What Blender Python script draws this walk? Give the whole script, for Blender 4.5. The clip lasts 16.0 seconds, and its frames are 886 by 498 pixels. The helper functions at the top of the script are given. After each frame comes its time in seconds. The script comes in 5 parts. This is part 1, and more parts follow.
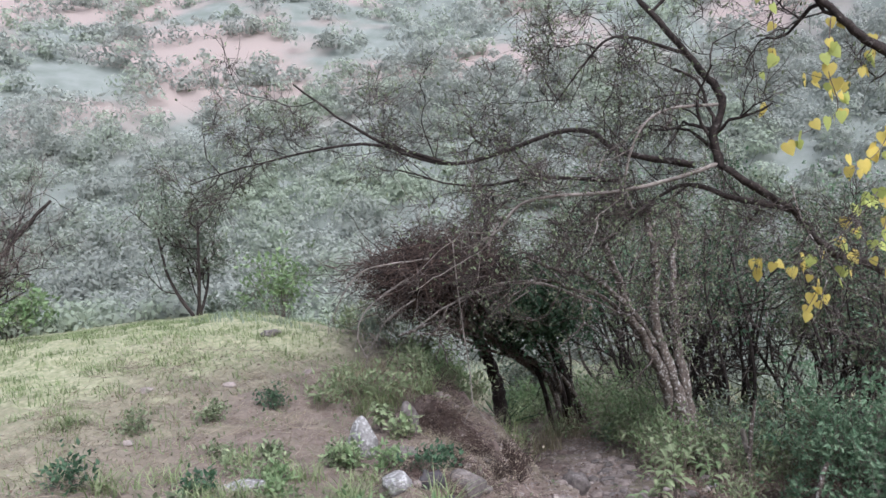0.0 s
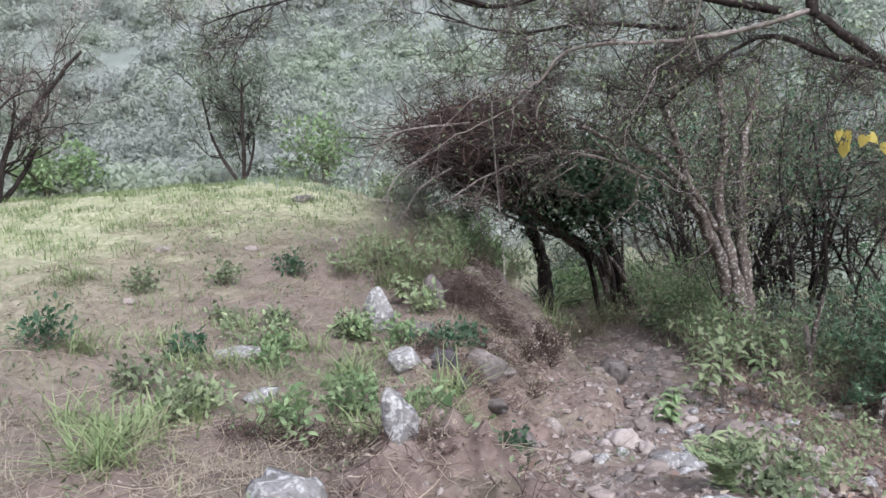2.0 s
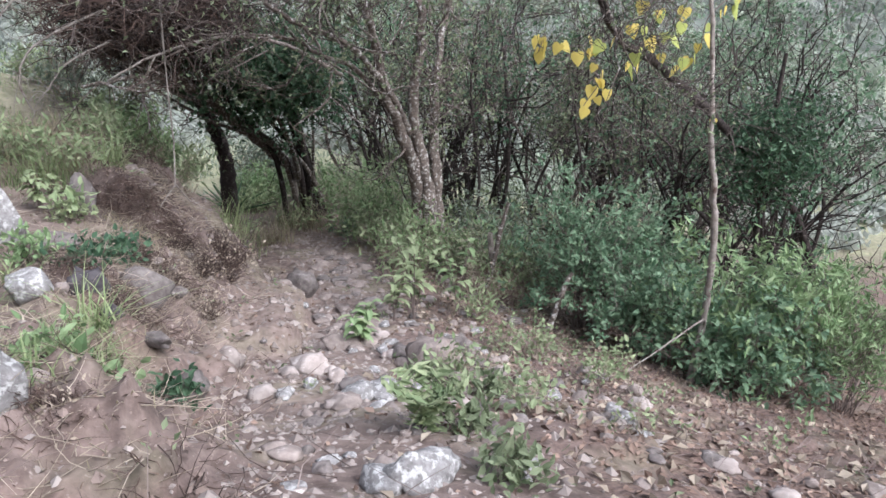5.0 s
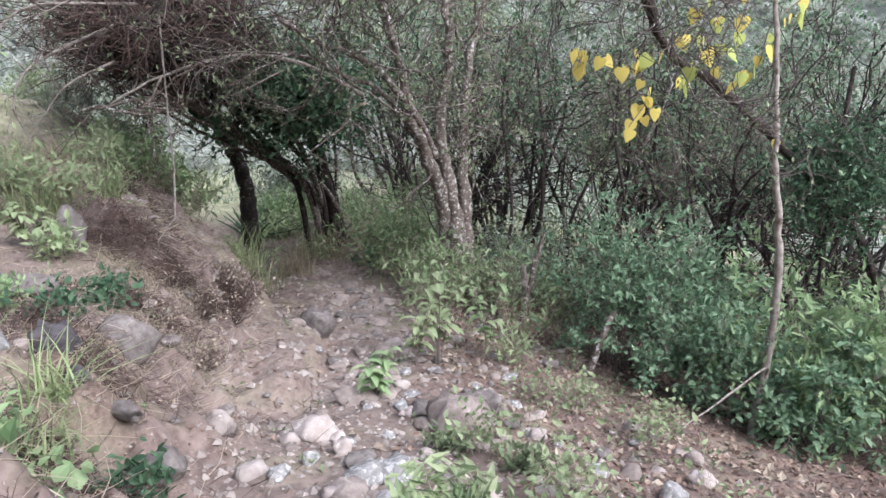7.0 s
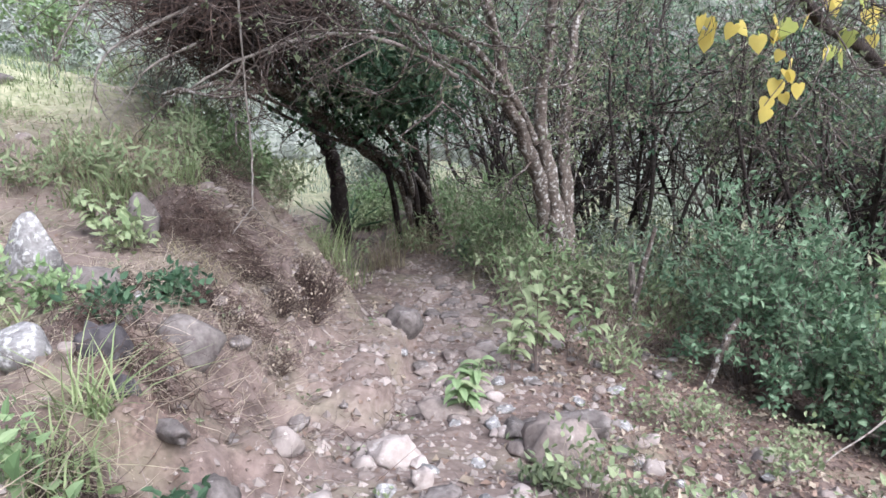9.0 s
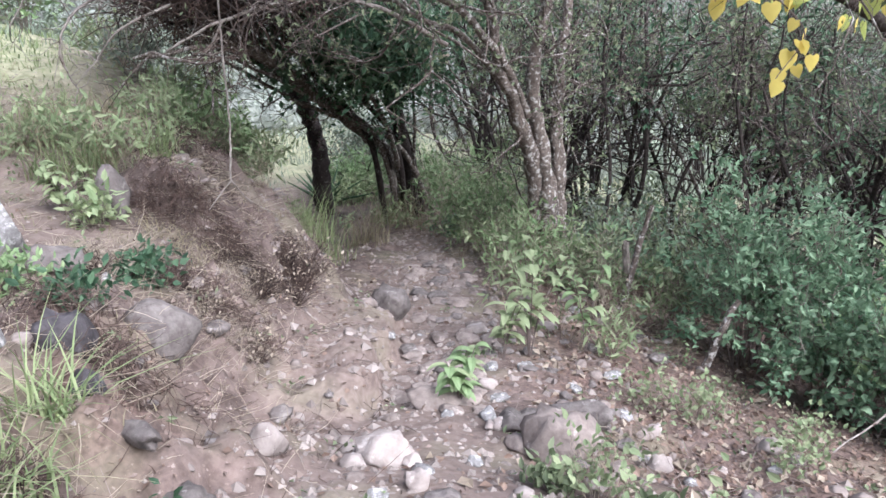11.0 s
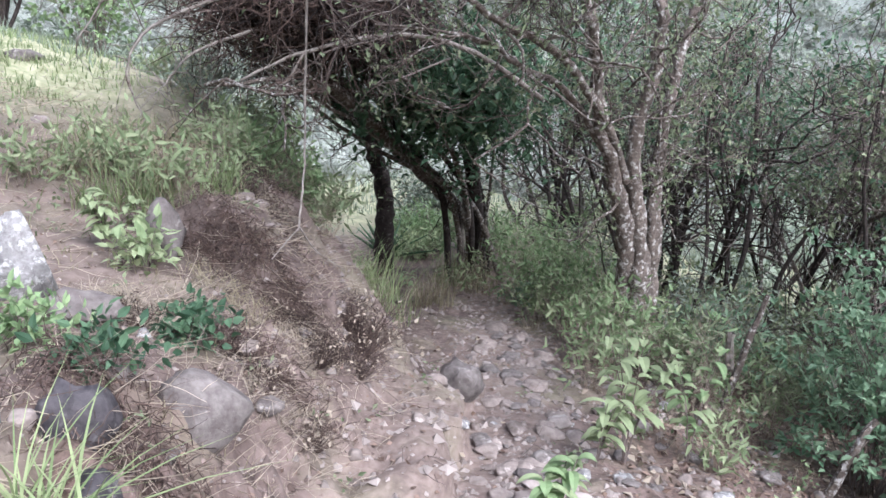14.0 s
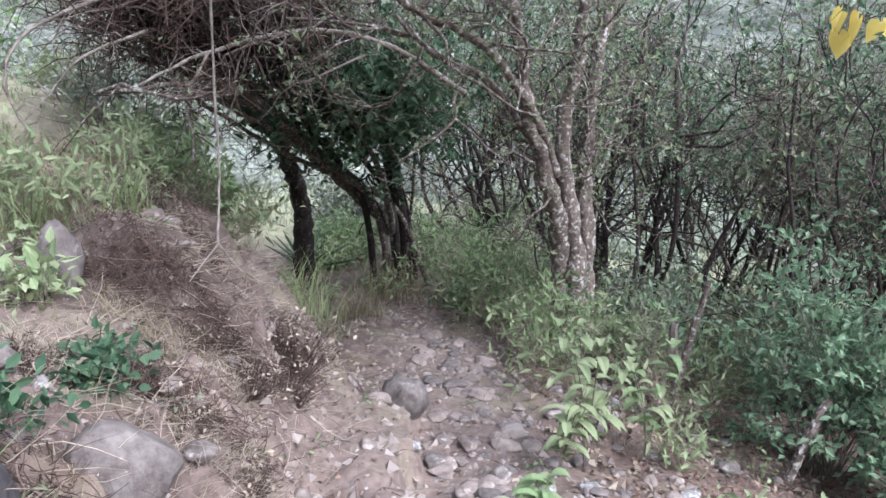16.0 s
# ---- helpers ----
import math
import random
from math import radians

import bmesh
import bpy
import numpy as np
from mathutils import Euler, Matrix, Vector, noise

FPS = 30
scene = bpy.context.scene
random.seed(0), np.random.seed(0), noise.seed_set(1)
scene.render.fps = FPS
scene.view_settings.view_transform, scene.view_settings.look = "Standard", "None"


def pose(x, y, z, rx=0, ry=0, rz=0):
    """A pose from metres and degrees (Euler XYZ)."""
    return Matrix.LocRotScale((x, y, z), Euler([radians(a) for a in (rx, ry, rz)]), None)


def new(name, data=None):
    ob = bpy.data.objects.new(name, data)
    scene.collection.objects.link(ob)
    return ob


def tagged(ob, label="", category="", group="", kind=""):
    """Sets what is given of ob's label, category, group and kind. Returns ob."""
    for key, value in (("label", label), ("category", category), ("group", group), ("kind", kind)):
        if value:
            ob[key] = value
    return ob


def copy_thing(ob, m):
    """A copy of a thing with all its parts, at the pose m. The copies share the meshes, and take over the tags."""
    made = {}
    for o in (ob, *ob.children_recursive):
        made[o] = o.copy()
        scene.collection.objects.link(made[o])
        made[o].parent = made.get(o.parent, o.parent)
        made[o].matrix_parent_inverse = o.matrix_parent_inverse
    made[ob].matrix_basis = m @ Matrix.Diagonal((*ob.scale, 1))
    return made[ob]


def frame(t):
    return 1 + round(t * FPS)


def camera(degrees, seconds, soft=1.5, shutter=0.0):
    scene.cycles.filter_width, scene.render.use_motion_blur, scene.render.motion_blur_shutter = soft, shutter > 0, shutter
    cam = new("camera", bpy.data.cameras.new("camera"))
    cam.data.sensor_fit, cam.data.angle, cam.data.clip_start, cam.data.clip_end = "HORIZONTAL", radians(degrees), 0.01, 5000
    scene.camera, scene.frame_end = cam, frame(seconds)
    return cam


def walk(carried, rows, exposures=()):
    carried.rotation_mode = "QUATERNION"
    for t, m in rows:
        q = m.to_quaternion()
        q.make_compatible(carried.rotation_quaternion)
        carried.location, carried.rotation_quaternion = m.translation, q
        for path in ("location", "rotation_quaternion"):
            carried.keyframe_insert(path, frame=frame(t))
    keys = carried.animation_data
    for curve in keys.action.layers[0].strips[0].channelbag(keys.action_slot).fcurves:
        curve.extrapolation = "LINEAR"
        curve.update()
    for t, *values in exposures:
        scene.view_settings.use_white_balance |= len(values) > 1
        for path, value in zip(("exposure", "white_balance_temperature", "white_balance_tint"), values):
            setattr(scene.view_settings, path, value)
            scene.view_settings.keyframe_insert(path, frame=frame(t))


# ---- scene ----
cam = camera(60.0, 16.0, soft=1.55)
PATH = [  # seconds, x, y, z, yaw, pitch, roll
    (0, 0.000, -0.000, 1.500, -0.00, -2.00, 7.00),
    (0.5, -0.107, 0.302, 1.370, -1.53, -2.47, 5.64),
    (1, -0.217, 0.587, 1.257, 3.87, -2.36, -1.01),
    (1.5, -0.008, 0.736, 1.149, 6.12, -9.35, 2.31),
    (2, 0.387, 1.124, 1.104, 5.06, -10.20, 5.04),
    (2.5, 0.655, 1.253, 1.087, 2.65, -9.87, 7.08),
    (3, 0.696, 1.510, 0.931, -5.57, -11.80, 7.52),
    (3.5, 0.521, 1.777, 0.929, -8.83, -14.49, 5.81),
    (4, 0.468, 1.932, 0.897, -15.67, -18.91, 3.00),
    (6.5, 0.769, 2.928, 0.838, -15.19, -17.20, -4.04),
    (7, 0.863, 3.178, 0.762, -14.51, -16.82, -0.70),
    (7.5, 0.878, 3.361, 0.734, -14.72, -17.27, 0.69),
    (8, 0.791, 3.691, 0.675, -13.44, -17.36, 0.95),
    (8.5, 0.812, 3.874, 0.612, -12.67, -17.69, 0.94),
    (9, 1.038, 4.011, 0.545, -7.48, -17.47, 0.60),
    (11.5, 0.988, 4.574, 0.423, -9.37, -20.07, -0.05),
    (12, 1.033, 4.749, 0.331, -12.69, -20.79, 5.75),
    (12.5, 0.956, 4.943, 0.320, -9.63, -17.69, 1.57),
    (13, 0.767, 5.177, 0.297, -4.47, -15.80, -9.38),
    (13.5, 0.691, 5.395, 0.309, -1.93, -15.48, -6.74),
    (14, 0.728, 5.509, 0.245, -4.12, -15.46, -4.08),
    (14.5, 0.778, 5.718, 0.140, -7.95, -15.04, -1.21),
    (15, 0.724, 5.836, 0.139, -8.72, -14.83, -1.30),
    (15.5, 0.634, 5.979, 0.117, -8.82, -14.34, -2.10),
    (16, 0.603, 6.012, 0.110, -11.31, -14.71, -1.99),
]
walk(cam, [(t, pose(x, y, z, 90 + pitch, roll, yaw)) for t, x, y, z, yaw, pitch, roll in PATH], exposures=[(0, 0.66, 5680, 13.5), (3, 0.89, 5750, 12), (7, 1.22, 5740, 12.5), (16, 1.4, 5560, 14)])

# ---- light: a bright overcast sky, the sun a broad soft glow ----
SUN_UP, SUN_TURN = 48, 150
world = bpy.data.worlds.new("world")
scene.world = world
world.use_nodes = True
wn = world.node_tree
sky = wn.nodes.new("ShaderNodeTexSky")
sky.sky_type, sky.sun_disc = "NISHITA", False
sky.sun_elevation, sky.sun_rotation = radians(SUN_UP), radians(SUN_TURN)
sky.air_density, sky.dust_density, sky.ozone_density = 1.0, 4.0, 1.0
tone = wn.nodes.new("ShaderNodeHueSaturation")
tone.inputs["Saturation"].default_value = 0.5
wn.links.new(sky.outputs[0], tone.inputs["Color"])
wn.links.new(tone.outputs[0], wn.nodes["Background"].inputs["Color"])
wn.nodes["Background"].inputs["Strength"].default_value = 0.12
sun = new("sun", bpy.data.lights.new("sun", "SUN"))
sun.data.energy, sun.data.angle, sun.data.color = 2.3, radians(45), (1.0, 0.96, 0.92)
sun.matrix_world = pose(0, 0, 60, 90 - SUN_UP, 0, 180 - SUN_TURN)

# ---- materials ----


def material(name, dark, light, size=8.0, rough=0.9, bump=0.3, patch=None, patch_size=3.0, patch_at=0.6, island=0.0, through_light=0.0, blot=0.35):
    """A mottled surface: two scales of noise, an optional patch colour (lichen, dust), relief, and for leaves a share of light let through."""
    m = bpy.data.materials.new(name)
    m.use_nodes = True
    t, N, L = m.node_tree, m.node_tree.nodes, m.node_tree.links
    b = N["Principled BSDF"]
    b.inputs["Roughness"].default_value = rough
    b.inputs["Specular IOR Level"].default_value = 0.25
    geo = N.new("ShaderNodeNewGeometry")
    def noisy(scale, detail):
        n = N.new("ShaderNodeTexNoise")
        n.inputs["Scale"].default_value, n.inputs["Detail"].default_value, n.inputs["Roughness"].default_value = scale, detail, 0.65
        L.new(geo.outputs["Position"], n.inputs["Vector"])
        return n.outputs["Fac"]
    def ramp(fac, lo, hi):
        r = N.new("ShaderNodeMapRange")
        r.inputs["From Min"].default_value, r.inputs["From Max"].default_value = lo, hi
        L.new(fac, r.inputs["Value"])
        return r.outputs[0]
    def mix(fac, a, c):
        x = N.new("ShaderNodeMix")
        x.data_type = "RGBA"
        for v, i in ((fac, 0), (a, 6), (c, 7)):
            if isinstance(v, (tuple, float)):
                x.inputs[i].default_value = (*v, 1) if isinstance(v, tuple) else v
            else:
                L.new(v, x.inputs[i])
        return x.outputs[2]
    fine, broad = noisy(size, 6), noisy(size * 0.17, 3)
    fac = ramp(fine, 0.3, 0.7)
    if island:
        a = N.new("ShaderNodeMath")
        a.operation = "MULTIPLY_ADD"
        L.new(geo.outputs["Random Per Island"], a.inputs[0])
        a.inputs[1].default_value = island
        s = N.new("ShaderNodeMath")
        s.operation = "MULTIPLY"
        L.new(fac, s.inputs[0])
        s.inputs[1].default_value = 1 - island
        L.new(s.outputs[0], a.inputs[2])
        fac = a.outputs[0]
    col = mix(fac, dark, light)
    x = N.new("ShaderNodeMix")
    x.data_type, x.blend_type = "RGBA", "MULTIPLY"
    L.new(ramp(broad, 0.35, 0.65), x.inputs[0])
    L.new(col, x.inputs[6])
    x.inputs[7].default_value = (1 - blot, 1 - blot, 1 - blot, 1)
    col = x.outputs[2]
    if patch:
        col = mix(ramp(noisy(patch_size, 5), patch_at - 0.04, patch_at + 0.05), col, patch)
    L.new(col, b.inputs["Base Color"])
    if bump:
        bp = N.new("ShaderNodeBump")
        bp.inputs["Strength"].default_value, bp.inputs["Distance"].default_value = bump, 0.02
        L.new(fine, bp.inputs["Height"])
        L.new(bp.outputs[0], b.inputs["Normal"])
    if through_light:
        tr = N.new("ShaderNodeBsdfTranslucent")
        L.new(col, tr.inputs["Color"])
        ms = N.new("ShaderNodeMixShader")
        ms.inputs[0].default_value = through_light
        L.new(b.outputs[0], ms.inputs[1])
        L.new(tr.outputs[0], ms.inputs[2])
        L.new(ms.outputs[0], N["Material Output"].inputs["Surface"])
    return m


BARK = material("bark", (0.07, 0.055, 0.045), (0.25, 0.205, 0.175), 24, 0.95, 1.0, (0.46, 0.44, 0.41), 16, 0.57)
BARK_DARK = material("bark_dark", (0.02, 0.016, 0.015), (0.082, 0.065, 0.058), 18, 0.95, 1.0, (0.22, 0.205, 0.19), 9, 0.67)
BARK_PALE = material("bark_pale", (0.16, 0.13, 0.11), (0.42, 0.38, 0.34), 12, 0.9, 0.6, (0.09, 0.06, 0.05), 5, 0.62)
TWIG_DARK = material("twig_dark", (0.035, 0.028, 0.026), (0.17, 0.14, 0.125), 6, 0.9, 0, island=0.7)
TWIG_GREY = material("twig_grey", (0.10, 0.075, 0.065), (0.32, 0.26, 0.235), 6, 0.9, 0, island=0.6)
TWIG_BROWN = material("twig_brown", (0.022, 0.015, 0.013), (0.16, 0.11, 0.09), 6, 0.9, 0, island=0.7)
STRAW = material("straw", (0.25, 0.20, 0.15), (0.56, 0.48, 0.38), 5, 0.8, 0, island=0.7, through_light=0.2)
LEAF_DARK = material("leaf_dark", (0.028, 0.066, 0.038), (0.135, 0.225, 0.125), 3, 0.5, 0, island=0.8, through_light=0.35, blot=0.2)
LEAF_BUSH = material("leaf_bush", (0.08, 0.16, 0.09), (0.34, 0.47, 0.30), 3, 0.45, 0, island=0.8, through_light=0.45, blot=0.15)
LEAF_FRESH = material("leaf_fresh", (0.15, 0.25, 0.11), (0.40, 0.51, 0.27), 3, 0.55, 0, island=0.7, through_light=0.35)
LEAF_PALE = material("leaf_pale", (0.22, 0.30, 0.15), (0.47, 0.53, 0.31), 3, 0.6, 0, island=0.8, through_light=0.35)
LEAF_OLIVE = material("leaf_olive", (0.095, 0.13, 0.065), (0.35, 0.405, 0.245), 3, 0.6, 0, island=0.8, through_light=0.35, blot=0.2)
# far leaves: the haze of distance is mixed into this pale bluish grey-green
LEAF_HAZED = material("leaf_hazed", (0.365, 0.393, 0.345), (0.535, 0.56, 0.505), 0.12, 0.95, 0, (0.42, 0.475, 0.37), 0.09, 0.54, island=0.15, through_light=0.5, blot=0.28)
LEAF_SAGE = material("leaf_sage", (0.16, 0.21, 0.15), (0.38, 0.43, 0.34), 1.5, 0.85, 0, island=0.6, through_light=0.2)
LEAF_YELLOW = material("leaf_yellow", (0.74, 0.60, 0.12), (0.95, 0.80, 0.26), 20, 0.5, 0, island=0.85, through_light=0.45, blot=0.1)
LEAF_LIME = material("leaf_lime", (0.36, 0.48, 0.12), (0.70, 0.72, 0.24), 20, 0.5, 0, island=0.85, through_light=0.45, blot=0.1)
LITTER = material("leaf_litter", (0.075, 0.046, 0.035), (0.35, 0.25, 0.195), 4, 0.85, 0, island=0.85)
GRASS = material("grass", (0.15, 0.22, 0.09), (0.42, 0.48, 0.25), 2, 0.7, 0, island=0.8, through_light=0.3)
GRASS_DRY = material("grass_dry", (0.24, 0.21, 0.13), (0.50, 0.44, 0.30), 2, 0.8, 0, island=0.8, through_light=0.25)
ROCK = material("rock", (0.11, 0.09, 0.084), (0.265, 0.235, 0.218), 14, 0.9, 0.9, (0.36, 0.33, 0.31), 8, 0.64)
ROCK_LICHEN = material("rock_lichen", (0.19, 0.178, 0.172), (0.38, 0.365, 0.355), 26, 0.9, 1.0, (0.48, 0.47, 0.455), 19, 0.55)
ROCK_TAN = material("rock_tan", (0.18, 0.143, 0.126), (0.37, 0.312, 0.28), 11, 0.9, 0.8, (0.45, 0.395, 0.36), 7, 0.64)
ROCK_DARK = material("rock_dark", (0.045, 0.04, 0.045), (0.14, 0.125, 0.13), 12, 0.8, 0.9, (0.2, 0.19, 0.185), 7, 0.64)
ROCK_PALE = material("rock_pale", (0.28, 0.232, 0.21), (0.48, 0.42, 0.385), 9, 0.9, 0.8, (0.56, 0.505, 0.47), 6, 0.62)
GRAVEL_ROAD = material("gravel_road", (0.50, 0.47, 0.46), (0.70, 0.67, 0.66), 2, 0.95, 0.3)
CLOD = material("clod", (0.10, 0.07, 0.058), (0.32, 0.25, 0.215), 8, 0.95, 0.6, island=0.7)
GRAVEL = material("gravel", (0.16, 0.13, 0.117), (0.42, 0.365, 0.33), 8, 0.9, 0.6, island=0.7)

# ---- mesh tools ----
rng = np.random.default_rng(7)


class Build:
    """Gathers vertices and faces of one part."""

    def __init__(self):
        self.v, self.f, self.n = [], [], 0

    def add(self, v, f):
        v = np.asarray(v, float).reshape(-1, 3)
        self.v.append(v)
        self.f.extend((np.asarray(f, int) + self.n).tolist())
        self.n += len(v)

    def mesh(self, name, mat, smooth=False):
        me = bpy.data.meshes.new(name)
        me.from_pydata(np.concatenate(self.v).tolist(), [], self.f)
        me.materials.append(mat)
        if smooth:
            me.shade_smooth()
        me.update()
        return me


def thing(name, label, category, place=(0, 0, 0), turn=0.0, group="", size=1.0):
    ob = new(name)
    ob.empty_display_size = 0.1
    ob.matrix_basis = pose(*[float(c) for c in place], 0, 0, turn) @ Matrix.Scale(size, 4)
    return tagged(ob, label, category, group)


def part(name, b, mat, parent=None, label="", smooth=False, kind=""):
    ob = new(name, b.mesh(name, mat, smooth or mat.name.startswith("bark")))
    ob.parent = parent
    return tagged(ob, label, kind=kind)


def unit(v):
    return v / np.maximum(np.linalg.norm(v, axis=-1, keepdims=True), 1e-9)


def rounded(points, steps):
    """A smooth line through a few points."""
    p = np.asarray(points, float)
    p = np.vstack([2 * p[0] - p[1], p, 2 * p[-1] - p[-2]])
    out = []
    for i in range(1, len(p) - 2):
        for s in np.linspace(0, 1, steps, endpoint=False):
            a, b, c, d = p[i - 1:i + 3]
            out.append(0.5 * (2 * b + (c - a) * s + (2 * a - 5 * b + 4 * c - d) * s * s + (3 * b - a - 3 * c + d) * s ** 3))
    return np.array(out + [p[-2]])


def tube(b, pts, r0, r1, sides=6, knobbly=0.12):
    pts = np.asarray(pts, float)
    n = len(pts)
    tan = unit(np.gradient(pts, axis=0))
    ref = np.array([0.31, 0.52, 0.79]) if abs(tan[0, 2]) < 0.7 else np.array([0.9, 0.3, 0.1])
    u = unit(np.cross(tan, ref))
    w = np.cross(tan, u)
    a = np.linspace(0, 2 * np.pi, sides, endpoint=False)
    rad = np.linspace(r0, r1, n)[:, None] * (1 + knobbly * rng.normal(size=(n, sides)))
    ring = pts[:, None] + rad[..., None] * (np.cos(a)[None, :, None] * u[:, None] + np.sin(a)[None, :, None] * w[:, None])
    i, j = np.meshgrid(np.arange(n - 1), np.arange(sides), indexing="ij")
    k = (j + 1) % sides
    f = np.stack([i * sides + j, i * sides + k, (i + 1) * sides + k, (i + 1) * sides + j], -1).reshape(-1, 4)
    b.add(ring.reshape(-1, 3), f)


def twigs(b, at, way, length, r, seg=3, wild=0.45, droop=0.0):
    """Many thin tapering twigs at once; returns the points along them and the ways they run."""
    at, way = np.asarray(at, float), unit(np.asarray(way, float))
    n = len(at)
    length = np.broadcast_to(length, (n,)).reshape(n, 1)
    r = np.broadcast_to(r, (n,)).reshape(n, 1)
    nodes, d = [at], way
    ways = [way]
    for k in range(seg):
        d = unit(d + wild * rng.normal(size=(n, 3)) + np.array([0, 0, -droop]))
        nodes.append(nodes[-1] + d * length / seg)
        ways.append(d)
    u = unit(np.cross(way, rng.normal(size=(n, 3))))
    w = np.cross(way, u)
    rings = []
    for k, p in enumerate(nodes):
        rad = r * (1 - 0.75 * k / seg)
        rings += [p + rad * (math.cos(q) * u + math.sin(q) * w) for q in (0, 2.09, 4.19)]
    v = np.stack(rings, 1)
    m = 3 * (seg + 1)
    f = []
    for k in range(seg):
        for j in range(3):
            f.append([3 * k + j, 3 * k + (j + 1) % 3, 3 * k + 3 + (j + 1) % 3, 3 * k + 3 + j])
    b.add(v, (np.array(f)[None] + (np.arange(n) * m)[:, None, None]).reshape(-1, 4))
    return np.stack(nodes[1:], 1).reshape(-1, 3), np.stack(ways[1:], 1).reshape(-1, 3)


def leaves(b, at, length, width, way=None, spread=1.0, fold=0.25, fine=False):
    """Many pointed, folded leaves at once."""
    n = len(at)
    d = rng.normal(size=(n, 3)) if way is None else unit(way) + spread * rng.normal(size=(n, 3))
    d = unit(d)
    s = unit(np.cross(d, rng.normal(size=(n, 3)) + np.array([0, 0, 1.5])))
    up = np.cross(s, d)
    k = (0.65 + 0.7 * rng.random((n, 1)))
    l, w = length * k, width * k
    if fine:
        def edge(q, side, share):
            return at + q * l * d + side * share * w * s + (fold * share - 0.5 * q * q * 0.3) * w * up
        v = np.stack([at, edge(0.3, 1, 0.5), edge(0.3, -1, 0.5), edge(0.68, 1, 0.36), edge(0.68, -1, 0.36), at + l * d - 0.25 * w * up, at + 0.45 * l * d], 1)
        f = np.array([[0, 1, 6], [0, 6, 2], [1, 3, 6], [2, 6, 4], [3, 5, 6], [6, 5, 4]])
        b.add(v, (f[None] + (np.arange(n) * 7)[:, None, None]).reshape(-1, 3))
        return
    v = np.stack([at, at + 0.42 * l * d + 0.5 * w * s + fold * w * up, at + l * d, at + 0.42 * l * d - 0.5 * w * s + fold * w * up], 1)
    f = np.array([[0, 1, 2], [0, 2, 3]])
    b.add(v, (f[None] + (np.arange(n) * 4)[:, None, None]).reshape(-1, 3))


HEART = np.array([[0, 0.06], [0.22, -0.06], [0.46, 0.08], [0.47, 0.38], [0.28, 0.72], [0, 1.06], [-0.28, 0.72], [-0.47, 0.38], [-0.46, 0.08], [-0.22, -0.06]])


def heart_leaf(b, at, down, face, size):
    """One heart-shaped leaf with its tip hanging along down."""
    d = unit(np.asarray(down, float))
    s = unit(np.cross(d, face))
    nrm = np.cross(s, d)
    v = [at + size * (x * s + y * d - 0.25 * (abs(x) ** 1.5 + 0.3 * y * y) * nrm) for x, y in HEART]
    v.append(at + size * 0.4 * d)
    b.add(v, [[i, (i + 1) % 10, 10] for i in range(10)])


def blades(b, at, height, width, lean=0.5, seg=3, way=None, broad=False):
    """Many bent grass blades at once."""
    n = len(at)
    az = rng.random(n) * 2 * np.pi
    out = np.stack([np.cos(az), np.sin(az), np.zeros(n)], 1) if way is None else way
    s = np.stack([-out[:, 1], out[:, 0], np.zeros(n)], 1)
    h = np.broadcast_to(height, (n,)).reshape(n, 1) * (0.55 + 0.8 * rng.random((n, 1)))
    ln = lean * (0.3 + 1.2 * rng.random((n, 1)))
    v = []
    for k in range(seg + 1):
        q = k / seg
        c = at + out * (ln * h * q * q) + np.array([0, 0, 1]) * h * (q - 0.35 * ln * q * q)
        wd = width * (math.sin(math.pi * min(1, 0.12 + 0.88 * q)) ** 0.8 if broad else (1 - q) ** 0.7) + 0.0006
        v += [c - s * wd / 2, c + s * wd / 2]
    v = np.stack(v, 1)
    m = 2 * (seg + 1)
    f = np.array([[2 * k, 2 * k + 1, 2 * k + 3, 2 * k + 2] for k in range(seg)])
    b.add(v, (f[None] + (np.arange(n) * m)[:, None, None]).reshape(-1, 4))


def leaf_strip(b, at, out, length, width, rise=0.5, fall=1.3):
    """One broad pointed leaf, arching up from its stalk and drooping at the tip."""
    s = np.array([-out[1], out[0], 0])
    v, p = [], np.array(at, float)
    for k in range(7):
        q = k / 6
        a = rise - (rise + fall) * q
        wd = width * math.sin(math.pi * min(1, 0.06 + 0.94 * q)) ** 0.75 + 0.001
        v += [p - s * wd / 2 + np.array([0, 0, 0.15 * wd]), p, p + s * wd / 2 + np.array([0, 0, 0.15 * wd])]
        p = p + length / 6 * (out * math.cos(a) + np.array([0, 0, math.sin(a)]))
    f = [[3 * k + j, 3 * k + j + 1, 3 * k + 4 + j, 3 * k + 3 + j] for k in range(6) for j in (0, 1)]
    b.add(v, f)


def stone_shape(seed, flat=0.7, rough=0.22, detail=3):
    bm = bmesh.new()
    bmesh.ops.create_icosphere(bm, subdivisions=detail, radius=0.5)
    o = Vector((seed * 7.3, seed * 3.1, seed * 5.7))
    for v in bm.verts:
        n = v.co.normalized()
        k = 1 + rough * 1.6 * noise.noise(n * 1.3 + o) + rough * 0.8 * noise.noise(n * 3.1 + o) + rough * 0.35 * noise.noise(n * 7.7 + o)
        # facets: broken faces along a few planes
        v.co = n * 0.5 * k
        for q in range(8):
            pl = Vector((noise.noise(o + Vector((q, 1, 2))), noise.noise(o + Vector((q, 5, 3))), noise.noise(o + Vector((q, 9, 4))))).normalized()
            over = v.co.dot(pl) - 0.36
            if over > 0:
                v.co -= pl * over * 0.9
        v.co.z *= flat
    me = bpy.data.meshes.new("rock")
    bm.to_mesh(me)
    bm.free()
    me.shade_smooth()
    return me


